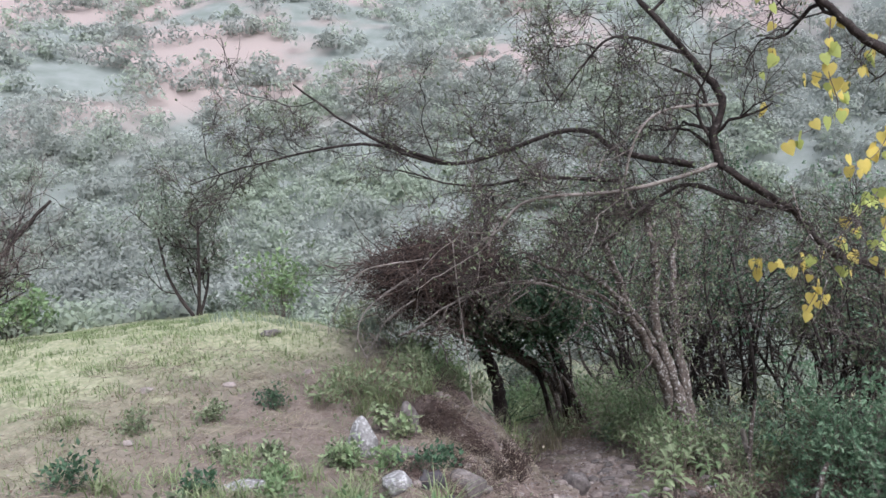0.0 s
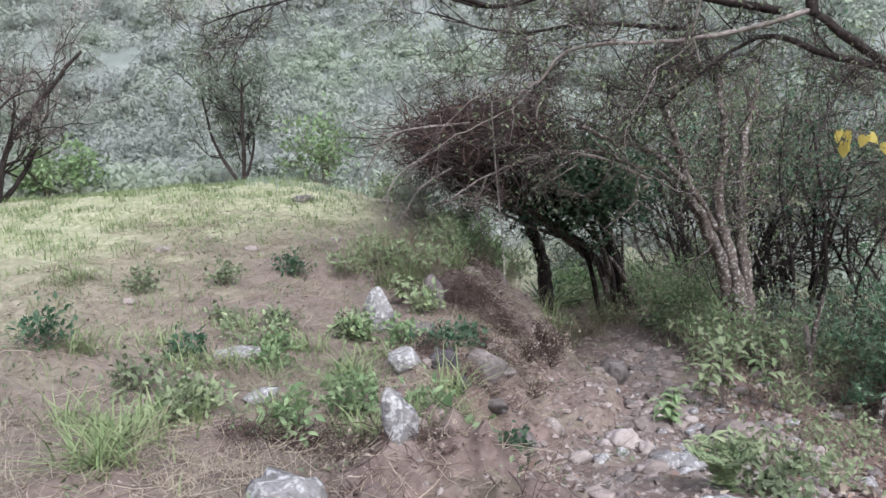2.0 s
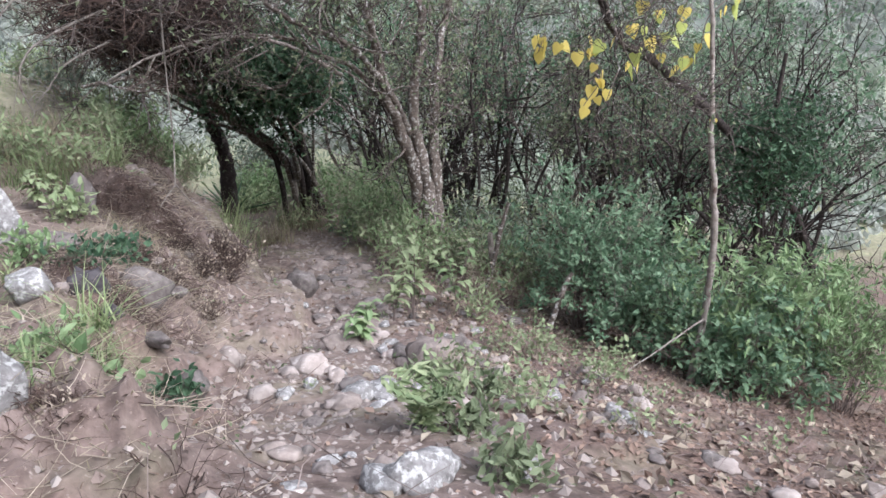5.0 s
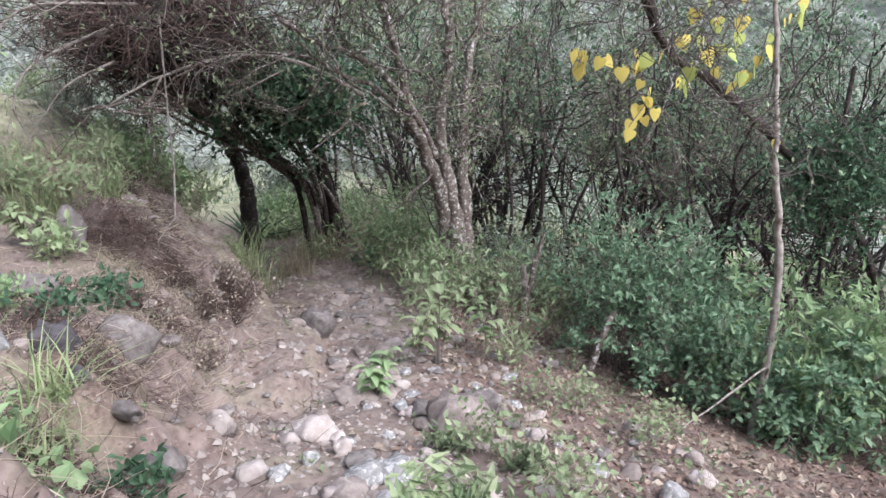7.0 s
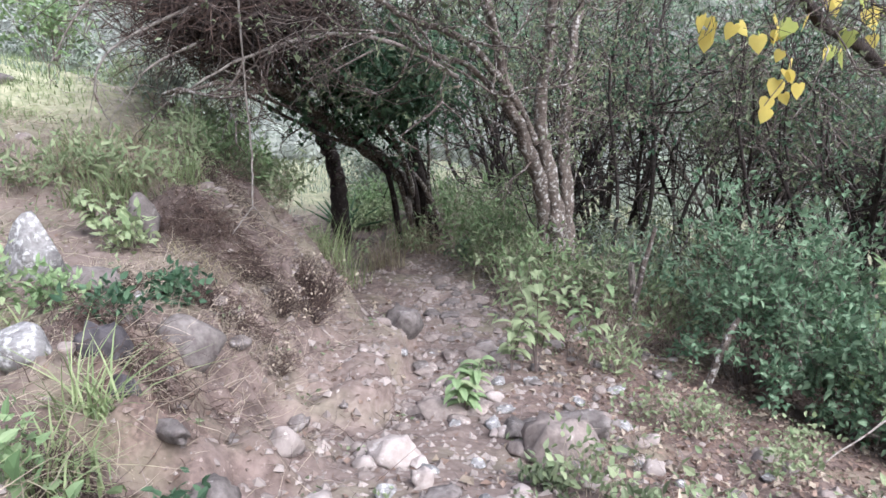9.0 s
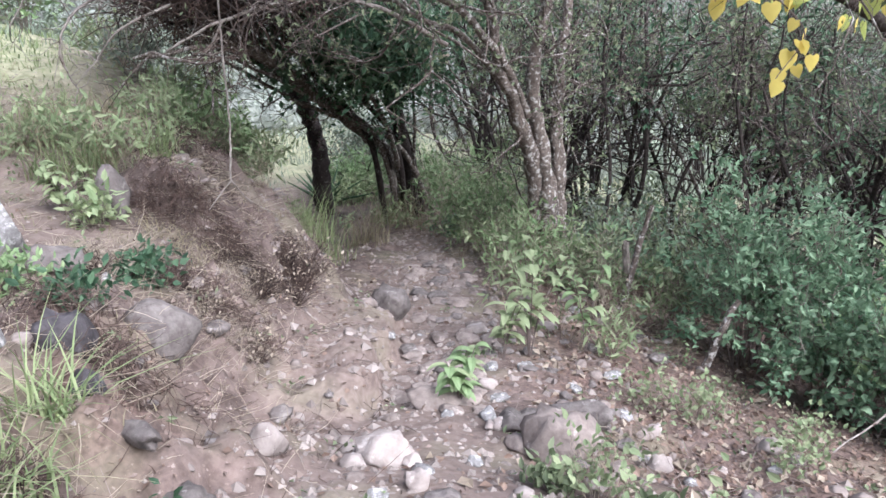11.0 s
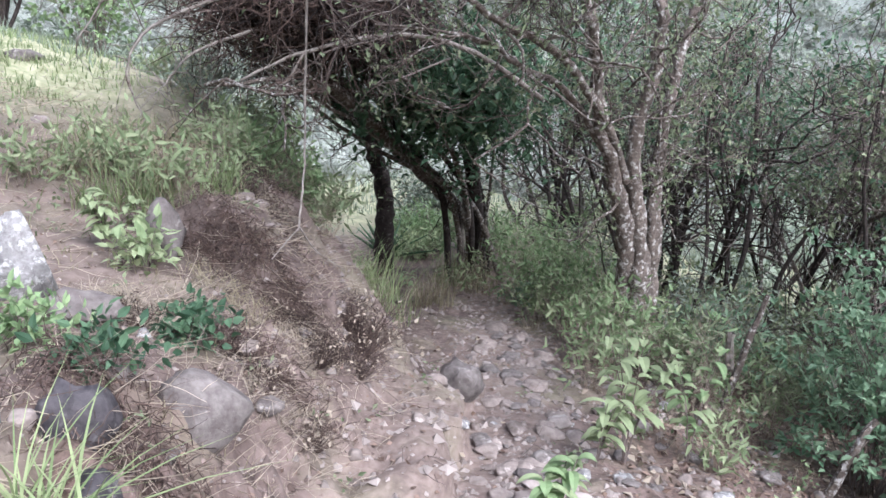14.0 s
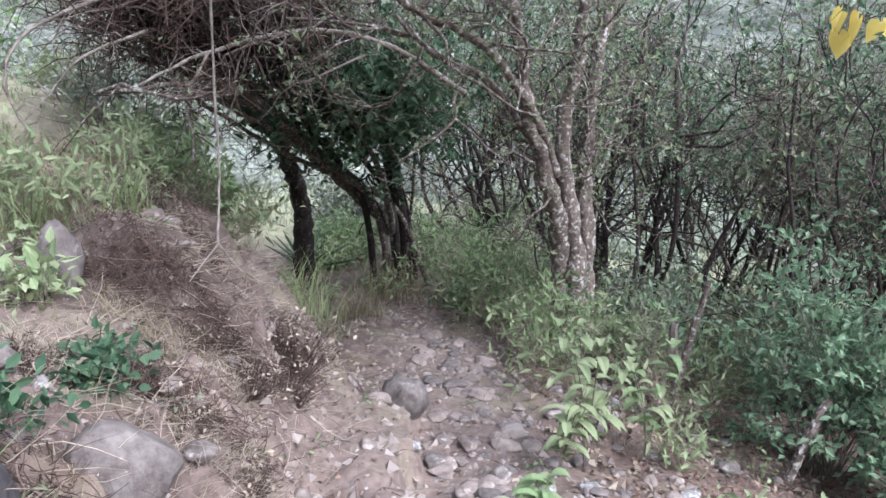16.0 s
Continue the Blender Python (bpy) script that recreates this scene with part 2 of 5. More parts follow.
# ---- the ground ----
def ease(a, b, v):
    t = np.clip((v - a) / (b - a), 0, 1)
    return t * t * (3 - 2 * t)


def knots(v, ks, vs, soft=0.7):
    """A line through a few heights, its corners rounded off."""
    return sum(np.interp(v + soft * o, ks, vs) for o in (-1, -0.5, 0, 0.5, 1)) / 5


def trail_x(y):
    return knots(y, (-10, 0, 9, 12, 16.5, 19, 40), (0.6, 0.9, 1.35, 1.9, 2.85, 3.2, 5))


def bank_x(y):
    return knots(y, (0, 4, 6.5, 9, 11, 13, 15, 17, 20, 26), (-0.1, 0.0, -0.1, 0.05, 0.35, 0.45, 0.0, -0.7, -1.8, -5))


def gz(x, y):
    """The height of the ground: terrace, bank, trail, the slope below it and the hills around."""
    x, y = np.asarray(x, float), np.asarray(y, float)
    trail = knots(y, (-30, 0, 2, 4, 6, 7.5, 9.2, 11, 13, 16.5, 19, 24, 40), (5, 0.12, -0.38, -1.0, -1.58, -2.05, -2.65, -3.0, -3.3, -3.75, -4.0, -4.3, -5.2))
    off = x - trail_x(y)
    right = -0.16 * np.maximum(0, off - 0.3) - 0.12 * np.maximum(0, off - 1.5) + 0.17 * np.maximum(0, off - 8) + 0.11 * np.maximum(0, off - 16)
    low = trail + right
    edge = 17.5 + np.clip(-x - 3, 0, 8) * 1.6
    high = knots(y, (-30, 0, 2, 4, 6.5, 9, 11, 14, 16.5, 40), (5, 0.12, -0.34, -0.74, -1.24, -1.46, -1.5, -1.2, -0.9, -2.4))
    high = high + 0.2 * np.clip(-x - 1.2, 0, 4.2) - 3.2 * ease(0, 9, y - edge)
    wide = 0.6 + 0.5 * ease(6.5, 11, y)
    s = 0.5 * ease(-wide, wide, bank_x(y) - x) + 0.5 * np.clip((bank_x(y) - x + wide) / (2 * wide), 0, 1)
    z = low + (high - low) * s
    r = np.hypot(x * 0.9, y - 2)
    hill = 0.62 * np.maximum(0, knots(r, (0, 46, 60, 200, 260, 9000), (0, 0, 6, 146, 160, 160), 4))
    return z * (1 - ease(40, 90, r)) - 4.5 * ease(40, 90, r) + hill


def ledge_share(x, y):
    """Where the packed pale earth of the ledge lies, kept clear of stones."""
    rim = 1.27 + 0.2 * (y - 10.2)
    return ease(-0.95, -0.5, x - rim) * ease(0.05, -0.05, x - rim) * ease(9.0, 9.7, y) * (1 - ease(12.2, 12.9, y))


def green_share(x, y):
    """How grassy the ground is: the terrace top is, the bank, the trail and the wood floor are not."""
    s = ease(0.2, 3.6, bank_x(y) - x)
    a = 0.55 * ease(2.5, 7, -x) * ease(4, 9, y) + 0.8 * ease(12.6, 15.5, y - 0.25 * x - 0.8)
    far = ease(24, 34, np.hypot(x, y)) * 0.7
    meadow = ease(20, 26, y) * 0.9
    return np.clip(np.maximum(np.maximum(s * np.clip(a + 0.12, 0, 1), far), meadow), 0, 1)


def axis(fine0, fine1, step, reach):
    mid = np.arange(fine0, fine1, step)
    grow = [step * 1.12]
    while sum(grow) < reach:
        grow.append(grow[-1] * 1.12)
    g = np.cumsum(grow)
    return np.concatenate([(fine0 - g)[::-1], mid, mid[-1] + g])


def make_ground():
    xs, ys = axis(-5, 8, 0.065, 3000), axis(2.5, 20, 0.065, 3000)
    X, Y = np.meshgrid(xs, ys)
    Z = gz(X, Y)
    near = 1 - ease(18, 40, np.hypot(X, Y - 8))
    worn = 1 - 0.5 * ease(1.1, 0.4, np.abs(X - trail_x(Y)))
    flat = np.stack([X.ravel(), Y.ravel()], 1)
    bump = np.array([0.16 * noise.noise((x * 0.9, y * 0.9, 0)) + 0.08 * noise.noise((x * 2.6, y * 2.6, 3)) + 0.05 * noise.noise((x * 6.5, y * 6.5, 7)) + 0.03 * noise.noise((x * 14, y * 14, 9)) for x, y in flat]).reshape(X.shape)
    Z = Z + bump * near * worn * (0.8 + 1.7 * ease(1.2, 0.0, np.abs(X - bank_x(Y))))
    u, v = X + 0.45, Y - 12.9
    lip = ease(-0.42, -0.22, v + 0.35 * u + 0.12 * np.sin(u * 7)) * np.exp(-(u / 0.75) ** 2 - (v / 0.9) ** 2)
    Z = Z + 0.34 * lip
    # washed-out hollows full of roots under the lichened rocks
    Z = Z - 0.16 * np.exp(-((X + 0.1) / 0.4) ** 2 - ((Y - 5.15) / 0.3) ** 2) - 0.14 * np.exp(-((X + 0.35) / 0.25) ** 2 - ((Y - 8.55) / 0.3) ** 2)
    # the overhanging turf lip nearer the way, and lumps of fallen earth below it
    u, v = X + 0.35, Y - 11.75
    lip = ease(-0.42, -0.24, v + 0.3 * u + 0.13 * np.sin(u * 6 + 1)) * np.exp(-(u / 0.7) ** 2 - (v / 0.6) ** 2)
    Z = Z + 0.36 * lip
    lumps = np.array([max(0.0, noise.noise((x * 3.3, y * 3.3, 21))) + 0.5 * max(0.0, noise.noise((x * 7.1, y * 7.1, 23))) for x, y in flat]).reshape(X.shape)
    Z = Z + 0.28 * lumps * near * ease(1.0, 0.3, np.abs(X - bank_x(Y) - 0.1)) * (1 - ledge_share(X, Y))
    # an eroded ledge of packed earth: scooped on its left, broken off sharply towards the stony runnel
    rim = 1.27 + 0.2 * (Y - 10.2) + 0.05 * np.sin(Y * 5.1) + 0.03 * np.sin(Y * 11.3)
    along = ease(9.4, 10.1, Y) * (1 - ease(11.9, 12.9, Y))
    Z = Z + along * (0.25 * ease(0.06, -0.03, X - rim) * ease(-0.75, -0.15, X - rim) - 0.1 * ease(0.0, 0.1, X - rim) * ease(0.9, 0.3, X - rim))
    Z = Z - 0.15 * np.exp(-((X - 0.55) / 0.38) ** 2 - ((Y - 10.0) / 0.75) ** 2)
    Z = Z + (1 - near) * 2.0 * np.sin(X * 0.11 + 1) * np.sin(Y * 0.09) * ease(50, 90, np.hypot(X, Y))
    nx, ny = len(xs), len(ys)
    i, j = np.meshgrid(np.arange(ny - 1), np.arange(nx - 1), indexing="ij")
    f = np.stack([i * nx + j, i * nx + j + 1, (i + 1) * nx + j + 1, (i + 1) * nx + j], -1).reshape(-1, 4)
    b = Build()
    b.add(np.stack([X, Y, Z], -1), f)
    litter = ease(0.5, 1.7, X - trail_x(Y)) * (1 - ease(19, 24, Y)) + 0.12 * ease(0.9, 0.1, np.abs(X - bank_x(Y) - 0.1)) * (1 - ease(15, 18, Y)) + 1.1 * np.exp(-((X + 0.1) / 0.5) ** 2 - ((Y - 5.1) / 0.4) ** 2) + np.exp(-((X + 0.3) / 0.5) ** 2 - ((Y - 8.2) / 0.8) ** 2)
    return b, xs, ys, Z, green_share(X, Y).ravel(), np.clip(litter, 0, 1).ravel(), (np.maximum(ease(0.8, 0.25, np.abs(X - trail_x(Y))), 1.2 * ledge_share(X, Y)) * (1 - ease(19, 22, Y)) * ease(5, 8, Y) + 0.8 * ease(0.9, 2.0, bank_x(Y) - X) * (1 - ease(10, 14, Y))).ravel()


def ground_material():
    m = material("earth", (0.085, 0.06, 0.05), (0.275, 0.212, 0.187), 7, 0.95, 1.0, (0.34, 0.28, 0.25), 26, 0.65)
    t, N, L = m.node_tree, m.node_tree.nodes, m.node_tree.links
    b = N["Principled BSDF"]
    soil = b.inputs["Base Color"].links[0].from_socket
    at = N.new("ShaderNodeAttribute")
    at.attribute_name = "green"
    geo = N.new("ShaderNodeNewGeometry")
    def spots(scale, lo, hi):
        n = N.new("ShaderNodeTexNoise")
        n.inputs["Scale"].default_value, n.inputs["Detail"].default_value = scale, 8
        L.new(geo.outputs["Position"], n.inputs["Vector"])
        r = N.new("ShaderNodeMapRange")
        r.inputs["From Min"].default_value, r.inputs["From Max"].default_value = lo, hi
        L.new(n.outputs["Fac"], r.inputs["Value"])
        return r.outputs[0]
    def math_node(op, a, c):
        x = N.new("ShaderNodeMath")
        x.operation, x.use_clamp = op, True
        for k, v in enumerate((a, c)):
            if isinstance(v, float):
                x.inputs[k].default_value = v
            else:
                L.new(v, x.inputs[k])
        return x.outputs[0]
    fac = math_node("MULTIPLY", math_node("ADD", at.outputs["Fac"], math_node("SUBTRACT", spots(1.3, 0.3, 0.7), 0.5)), math_node("MULTIPLY_ADD", at.outputs["Fac"], 0.9))
    grass = N.new("ShaderNodeMix")
    grass.data_type = "RGBA"
    L.new(spots(9, 0.3, 0.7), grass.inputs[0])
    grass.inputs[6].default_value, grass.inputs[7].default_value = (0.20, 0.22, 0.115, 1), (0.42, 0.40, 0.27, 1)
    x = N.new("ShaderNodeMix")
    x.data_type = "RGBA"
    L.new(fac, x.inputs[0])
    # leaf mould: darker, redder earth where leaves and roots rot
    lm = N.new("ShaderNodeAttribute")
    lm.attribute_name = "mould"
    rot = N.new("ShaderNodeMix")
    rot.data_type = "RGBA"
    L.new(math_node("MULTIPLY", lm.outputs["Fac"], spots(3.5, 0.3, 0.6)), rot.inputs[0])
    L.new(soil, rot.inputs[6])
    tint = N.new("ShaderNodeMix")
    tint.data_type = "RGBA"
    L.new(spots(30, 0.35, 0.65), tint.inputs[0])
    tint.inputs[6].default_value, tint.inputs[7].default_value = (0.065, 0.041, 0.033, 1), (0.205, 0.142, 0.117, 1)
    L.new(tint.outputs[2], rot.inputs[7])
    # pale trodden dust along the trail
    da = N.new("ShaderNodeAttribute")
    da.attribute_name = "dust"
    pale = N.new("ShaderNodeMix")
    pale.data_type = "RGBA"
    L.new(spots(16, 0.3, 0.7), pale.inputs[0])
    pale.inputs[6].default_value, pale.inputs[7].default_value = (0.14, 0.104, 0.088, 1), (0.243, 0.19, 0.165, 1)
    trod = N.new("ShaderNodeMix")
    trod.data_type = "RGBA"
    L.new(math_node("MULTIPLY", da.outputs["Fac"], spots(4, 0.2, 0.5)), trod.inputs[0])
    L.new(rot.outputs[2], trod.inputs[6])
    L.new(pale.outputs[2], trod.inputs[7])
    L.new(trod.outputs[2], x.inputs[6])
    L.new(grass.outputs[2], x.inputs[7])
    # bare pink scree high on the hillside
    sep = N.new("ShaderNodeSeparateXYZ")
    L.new(geo.outputs["Position"], sep.inputs[0])
    r = N.new("ShaderNodeMapRange")
    r.inputs["From Min"].default_value, r.inputs["From Max"].default_value = 11, 20
    L.new(sep.outputs["Z"], r.inputs["Value"])
    y = N.new("ShaderNodeMix")
    y.data_type = "RGBA"
    L.new(math_node("MULTIPLY", r.outputs[0], spots(0.05, 0.43, 0.52)), y.inputs[0])
    dry = N.new("ShaderNodeMix")  # the dry grey-green sward of the far slopes, distance haze painted into its grey
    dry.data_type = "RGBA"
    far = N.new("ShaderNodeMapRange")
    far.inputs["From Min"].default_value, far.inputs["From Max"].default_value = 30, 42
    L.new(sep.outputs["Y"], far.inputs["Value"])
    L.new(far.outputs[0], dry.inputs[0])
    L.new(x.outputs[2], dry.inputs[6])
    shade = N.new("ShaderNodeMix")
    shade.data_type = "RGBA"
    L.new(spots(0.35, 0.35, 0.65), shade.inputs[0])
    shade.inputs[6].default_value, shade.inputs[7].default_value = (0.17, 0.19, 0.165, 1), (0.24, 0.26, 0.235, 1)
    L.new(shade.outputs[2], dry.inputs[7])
    L.new(dry.outputs[2], y.inputs[6])
    y.inputs[7].default_value = (0.33, 0.272, 0.245, 1)
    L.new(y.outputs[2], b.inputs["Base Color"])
    return m


gb, GX, GY, GZ, green, mould, dust = make_ground()
ground = new("ground", gb.mesh("ground", ground_material(), True))
tagged(ground, "bare pinkish earth slope with grassy terrace, eroded bank and stony trail", "ground", kind="structure")
for key, share in (("green", green), ("mould", mould), ("dust", dust)):
    ground.data.attributes.new(key, "FLOAT", "POINT").data.foreach_set("value", share.astype(np.float32))


def height(x, y):
    """The height of the ground mesh itself, bumps included."""
    x, y = np.asarray(x, float), np.asarray(y, float)
    i = np.clip(np.searchsorted(GX, x) - 1, 0, len(GX) - 2)
    j = np.clip(np.searchsorted(GY, y) - 1, 0, len(GY) - 2)
    u, v = (x - GX[i]) / (GX[i + 1] - GX[i]), (y - GY[j]) / (GY[j + 1] - GY[j])
    return (1 - v) * ((1 - u) * GZ[j, i] + u * GZ[j, i + 1]) + v * ((1 - u) * GZ[j + 1, i] + u * GZ[j + 1, i + 1])


def on_ground(x, y, sink=0.0):
    return (x, y, float(height(x, y)) - sink)


# ---- trees ----


def limb(b, points, r0, r1, sides=7, steps=6, knobbly=0.1):
    p = rounded(points, steps)
    p = p + 0.25 * r0 * rng.normal(size=p.shape) * np.linspace(0, 1, len(p))[:, None]
    tube(b, p, r0, r1, sides, knobbly)
    return p


def boughs(b, start, way, length, r, levels, curve=0.28, rise=0.05, fan=0.75, kids=3, out=None):
    """Branches on branches; gathers the points of the thin ones in out."""
    out = [] if out is None else out
    n = 6
    p, d, pts = np.asarray(start, float), unit(np.asarray(way, float)), []
    pts.append(p)
    for k in range(n):
        d = unit(d + curve * rng.normal(size=3) + np.array([0, 0, rise]))
        p = p + d * length / n
        pts.append(p)
    tube(b, pts, r, r * 0.5, 5 if r > 0.02 else 4, 0.1)
    if levels <= 1:
        out += [(q, d) for q in pts[1:]]
    if levels > 0:
        for k in range(kids):
            i = rng.integers(2, n + 1)
            side = unit(d + fan * rng.normal(size=3))
            boughs(b, pts[i], side, length * rng.uniform(0.5, 0.8), r * 0.55, levels - 1, curve, rise, fan, kids, out)
    return out


def clothe(parent, ends, twig_mat, leaf_mat, n_twig, twig_len, n_leaf, leaf_len, leaf_wid, droop=0.0, thick=0.004, wild=0.5, leaf_name="crown"):
    """Fine twigs on the ends of the branches, and leaves on the twigs."""
    P = np.array([e[0] for e in ends])
    D = np.array([e[1] for e in ends])
    k = rng.integers(0, len(P), n_twig)
    b = Build()
    nodes, ways = twigs(b, P[k], D[k] + 0.8 * rng.normal(size=(n_twig, 3)), twig_len * rng.uniform(0.5, 1.3, n_twig), thick, 3, wild, droop)
    part("twig_mass", b, twig_mat, parent, kind="stuff")
    if n_leaf:
        k = rng.integers(0, len(nodes), n_leaf)
        b = Build()
        leaves(b, nodes[k] + 0.02 * rng.normal(size=(n_leaf, 3)), leaf_len, leaf_wid, ways[k], 0.9)
        part(leaf_name, b, leaf_mat, parent, kind="stuff")
    return nodes, ways


def thorn_tree(label, place, stems, tall, n_twig=900, n_leaf=3000, bark=BARK, leaf=LEAF_OLIVE, spread=0.5, leaf_len=0.09, turn=0.0, group="", name="thorn_tree", flat=0.0, r=0.05, crown_from=0.0):
    """A many-stemmed dry-country tree: crooked stems from one foot, thin boughs, sparse small leaves."""
    tree = thing(name, label, "tree", place, turn, group)
    ends = []
    for k in range(stems):
        az = rng.random() * 6.28
        b = Build()
        top = np.array([math.cos(az) * spread * tall * rng.uniform(0.3, 1), math.sin(az) * spread * tall * rng.uniform(0.3, 1), tall * rng.uniform(0.55, 0.75)])
        foot = np.array([math.cos(az) * 0.12, math.sin(az) * 0.12, -0.15])
        mid = foot * 0.6 + top * 0.4 + 0.08 * tall * rng.normal(size=3) * np.array([1, 1, 0.3])
        p = limb(b, [foot, mid, top], r * rng.uniform(0.7, 1.2), r * 0.5)
        for q in range(4):
            i = rng.integers(len(p) // 3, len(p))
            d = unit(top - mid) + 0.7 * rng.normal(size=3)
            d[2] = abs(d[2]) * (1 - flat) + 0.1
            boughs(b, p[i], d, tall * rng.uniform(0.22, 0.4), r * 0.42, 2, out=ends, rise=0.06 * (1 - flat))
        part("trunk", b, bark, tree)
    high_ends = [e for e in ends if e[0][2] > crown_from * tall] or ends
    clothe(tree, high_ends, TWIG_GREY, leaf, n_twig, tall * 0.12, n_leaf, leaf_len, leaf_len * 0.5)
    return tree


def bush(name, label, place, wide, deep, tall, n_stem, n_leaf, leaf_len, leaf_mat, stem_mat=TWIG_GREY, category="bush", leaf_wid=0.5, group="", turn=0.0, droop=0.0, r=0.008):
    """A shrub: many arching stems from the foot, side twigs, leaves."""
    ob = thing(name, label, category, place, turn, group)
    az = rng.random(n_stem) * 6.28
    rr = np.sqrt(rng.random(n_stem))
    top = np.stack([np.cos(az) * rr * wide / 2, np.sin(az) * rr * deep / 2, tall * (0.45 + 0.55 * np.sqrt(1 - 0.8 * rr * rr)) * rng.uniform(0.5, 1.15, n_stem)], 1)
    foot = top * np.array([0.25, 0.25, 0]) - np.array([0, 0, 0.05])
    b = Build()
    ln = np.linalg.norm(top - foot, axis=1)
    nodes, ways = twigs(b, foot, top - foot, ln, r, 5, 0.16, droop)
    up = nodes[:, 2] > 0.25 * tall
    nodes, ways = nodes[up], ways[up]
    k = rng.integers(0, len(nodes), n_stem * 8)
    n2, w2 = twigs(b, nodes[k], ways[k] + 0.9 * rng.normal(size=(len(k), 3)), 0.28 * tall, r * 0.5, 3, 0.35, droop)
    part("stem_mass", b, stem_mat, ob, kind="stuff")
    if n_leaf:
        allp, allw = np.vstack([nodes, n2, n2]), np.vstack([ways, w2, w2])
        sprig = rng.permutation(len(allp))[:max(8, len(allp) // 4)]
        k = sprig[rng.integers(0, len(sprig), n_leaf)]
        b = Build()
        leaves(b, allp[k] + 0.05 * rng.normal(size=(n_leaf, 3)), leaf_len, leaf_len * leaf_wid, allw[k], 0.8, fine=n_leaf <= 4000)
        part("foliage", b, leaf_mat, ob, kind="stuff")
    return ob


# the tangled tree over the trail: a leaning trunk, two upright ones, a mass of dead brown twigs
def leaning_trunk(b, points, r0, r1):
    return limb(b, points, r0, r1, 9, 7, 0.09)


tangle = thing("thicket_tree", "leaning thorn tree with a dense tangle of dead brown twigs", "tree", (2.53, 19.02, -3.99))
TANGLE_FOOT = np.array((2.53, 19.02, -3.99))
tends = []
for bark_mat, pts, r0, r1 in (
        (BARK, [(2.95, 19.6, -4.15), (2.51, 19, -3.08), (1.95, 18.5, -2.46), (1.02, 17, -1.4), (0.3, 15.5, -0.63), (-0.19, 14.5, -0.23)], 0.16, 0.08),
        (BARK_DARK, [(0.95, 19.6, -4.35), (0.87, 19.5, -3.24), (0.81, 19.3, -2.36), (0.5, 18.5, -1.46), (-0.16, 17, -0.56)], 0.21, 0.09),
        (BARK_DARK, [(2.61, 18.9, -4.07), (2.5, 18.6, -2.94), (2.07, 17.5, -1.16), (1.16, 16, 0.09)], 0.17, 0.09),
        (BARK_PALE, [(2.26, 18.5, -3.83), (2.22, 18.5, -2.91), (2.27, 18.6, -1.95)], 0.07, 0.05)):
    b = Build()
    p = leaning_trunk(b, np.array(pts) - TANGLE_FOOT, r0, r1)
    if bark_mat is not BARK_PALE:
        for k in range(5):
            boughs(b, p[rng.integers(len(p) * 2 // 3, len(p))], np.array([-0.7, -0.4, 0.55]) + 0.5 * rng.normal(size=3), rng.uniform(0.9, 1.8), 0.04, 2, 0.25, 0.03, out=tends)
    part("trunk", b, bark_mat, tangle)
MASS = np.array((-0.53, 15, 0.2)) - TANGLE_FOOT

n = 3300
core = MASS + rng.normal(size=(n, 3)) * np.array([0.62, 0.6, 0.3]) + np.array([0.3, 0, 0.44])
b = Build()
tn, tw = twigs(b, core, rng.normal(size=(n, 3)) * np.array([1, 0.7, 0.45]), rng.uniform(0.3, 1.3, n), rng.uniform(0.004, 0.012, n), 5, 0.5, 0.15)
part("twig_mass", b, TWIG_BROWN, tangle, "dense dead brown twigs", kind="stuff")
# the close heart of the tangle, its inner shade put into darker twig colour
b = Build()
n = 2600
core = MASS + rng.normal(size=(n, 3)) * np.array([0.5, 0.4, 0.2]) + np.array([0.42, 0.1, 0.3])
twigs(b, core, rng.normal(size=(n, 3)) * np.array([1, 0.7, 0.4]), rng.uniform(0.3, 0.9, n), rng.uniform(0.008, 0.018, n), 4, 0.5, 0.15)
part("inner_twig_mass", b, BARK_DARK, tangle, "matted inner twigs, coloured dark for the shade inside the tangle", kind="stuff")
# dead boughs woven through the mass
b = Build()
for k in range(30):
    start = MASS + rng.normal(size=3) * np.array([0.8, 0.6, 0.28]) + np.array([0.6, 0.3, 0.3])
    boughs(b, start, np.array([-0.9, -0.5, -0.05]) + 0.7 * rng.normal(size=3), rng.uniform(0.8, 1.6), rng.uniform(0.01, 0.022), 1, 0.3, -0.03, 0.7, 3)
part("bough_mass", b, TWIG_GREY, tangle, "bleached dead boughs", kind="stuff")
b = Build()
for k in range(20):
    start = MASS + rng.normal(size=3) * np.array([0.6, 0.5, 0.28]) + np.array([0.75, 0.3, 0.45])
    boughs(b, start, np.array([-0.9, -0.3, 0.05]) + 0.6 * rng.normal(size=3), rng.uniform(0.7, 1.3), rng.uniform(0.012, 0.026), 2, 0.4, -0.05, 0.8, 3)
part("dark_bough_mass", b, BARK_DARK, tangle, "dark crooked dead boughs", kind="stuff")
clothe(tangle, tends, TWIG_BROWN, LEAF_OLIVE, 1500, 0.6, 1800, 0.06, 0.03, 0.05, 0.006)

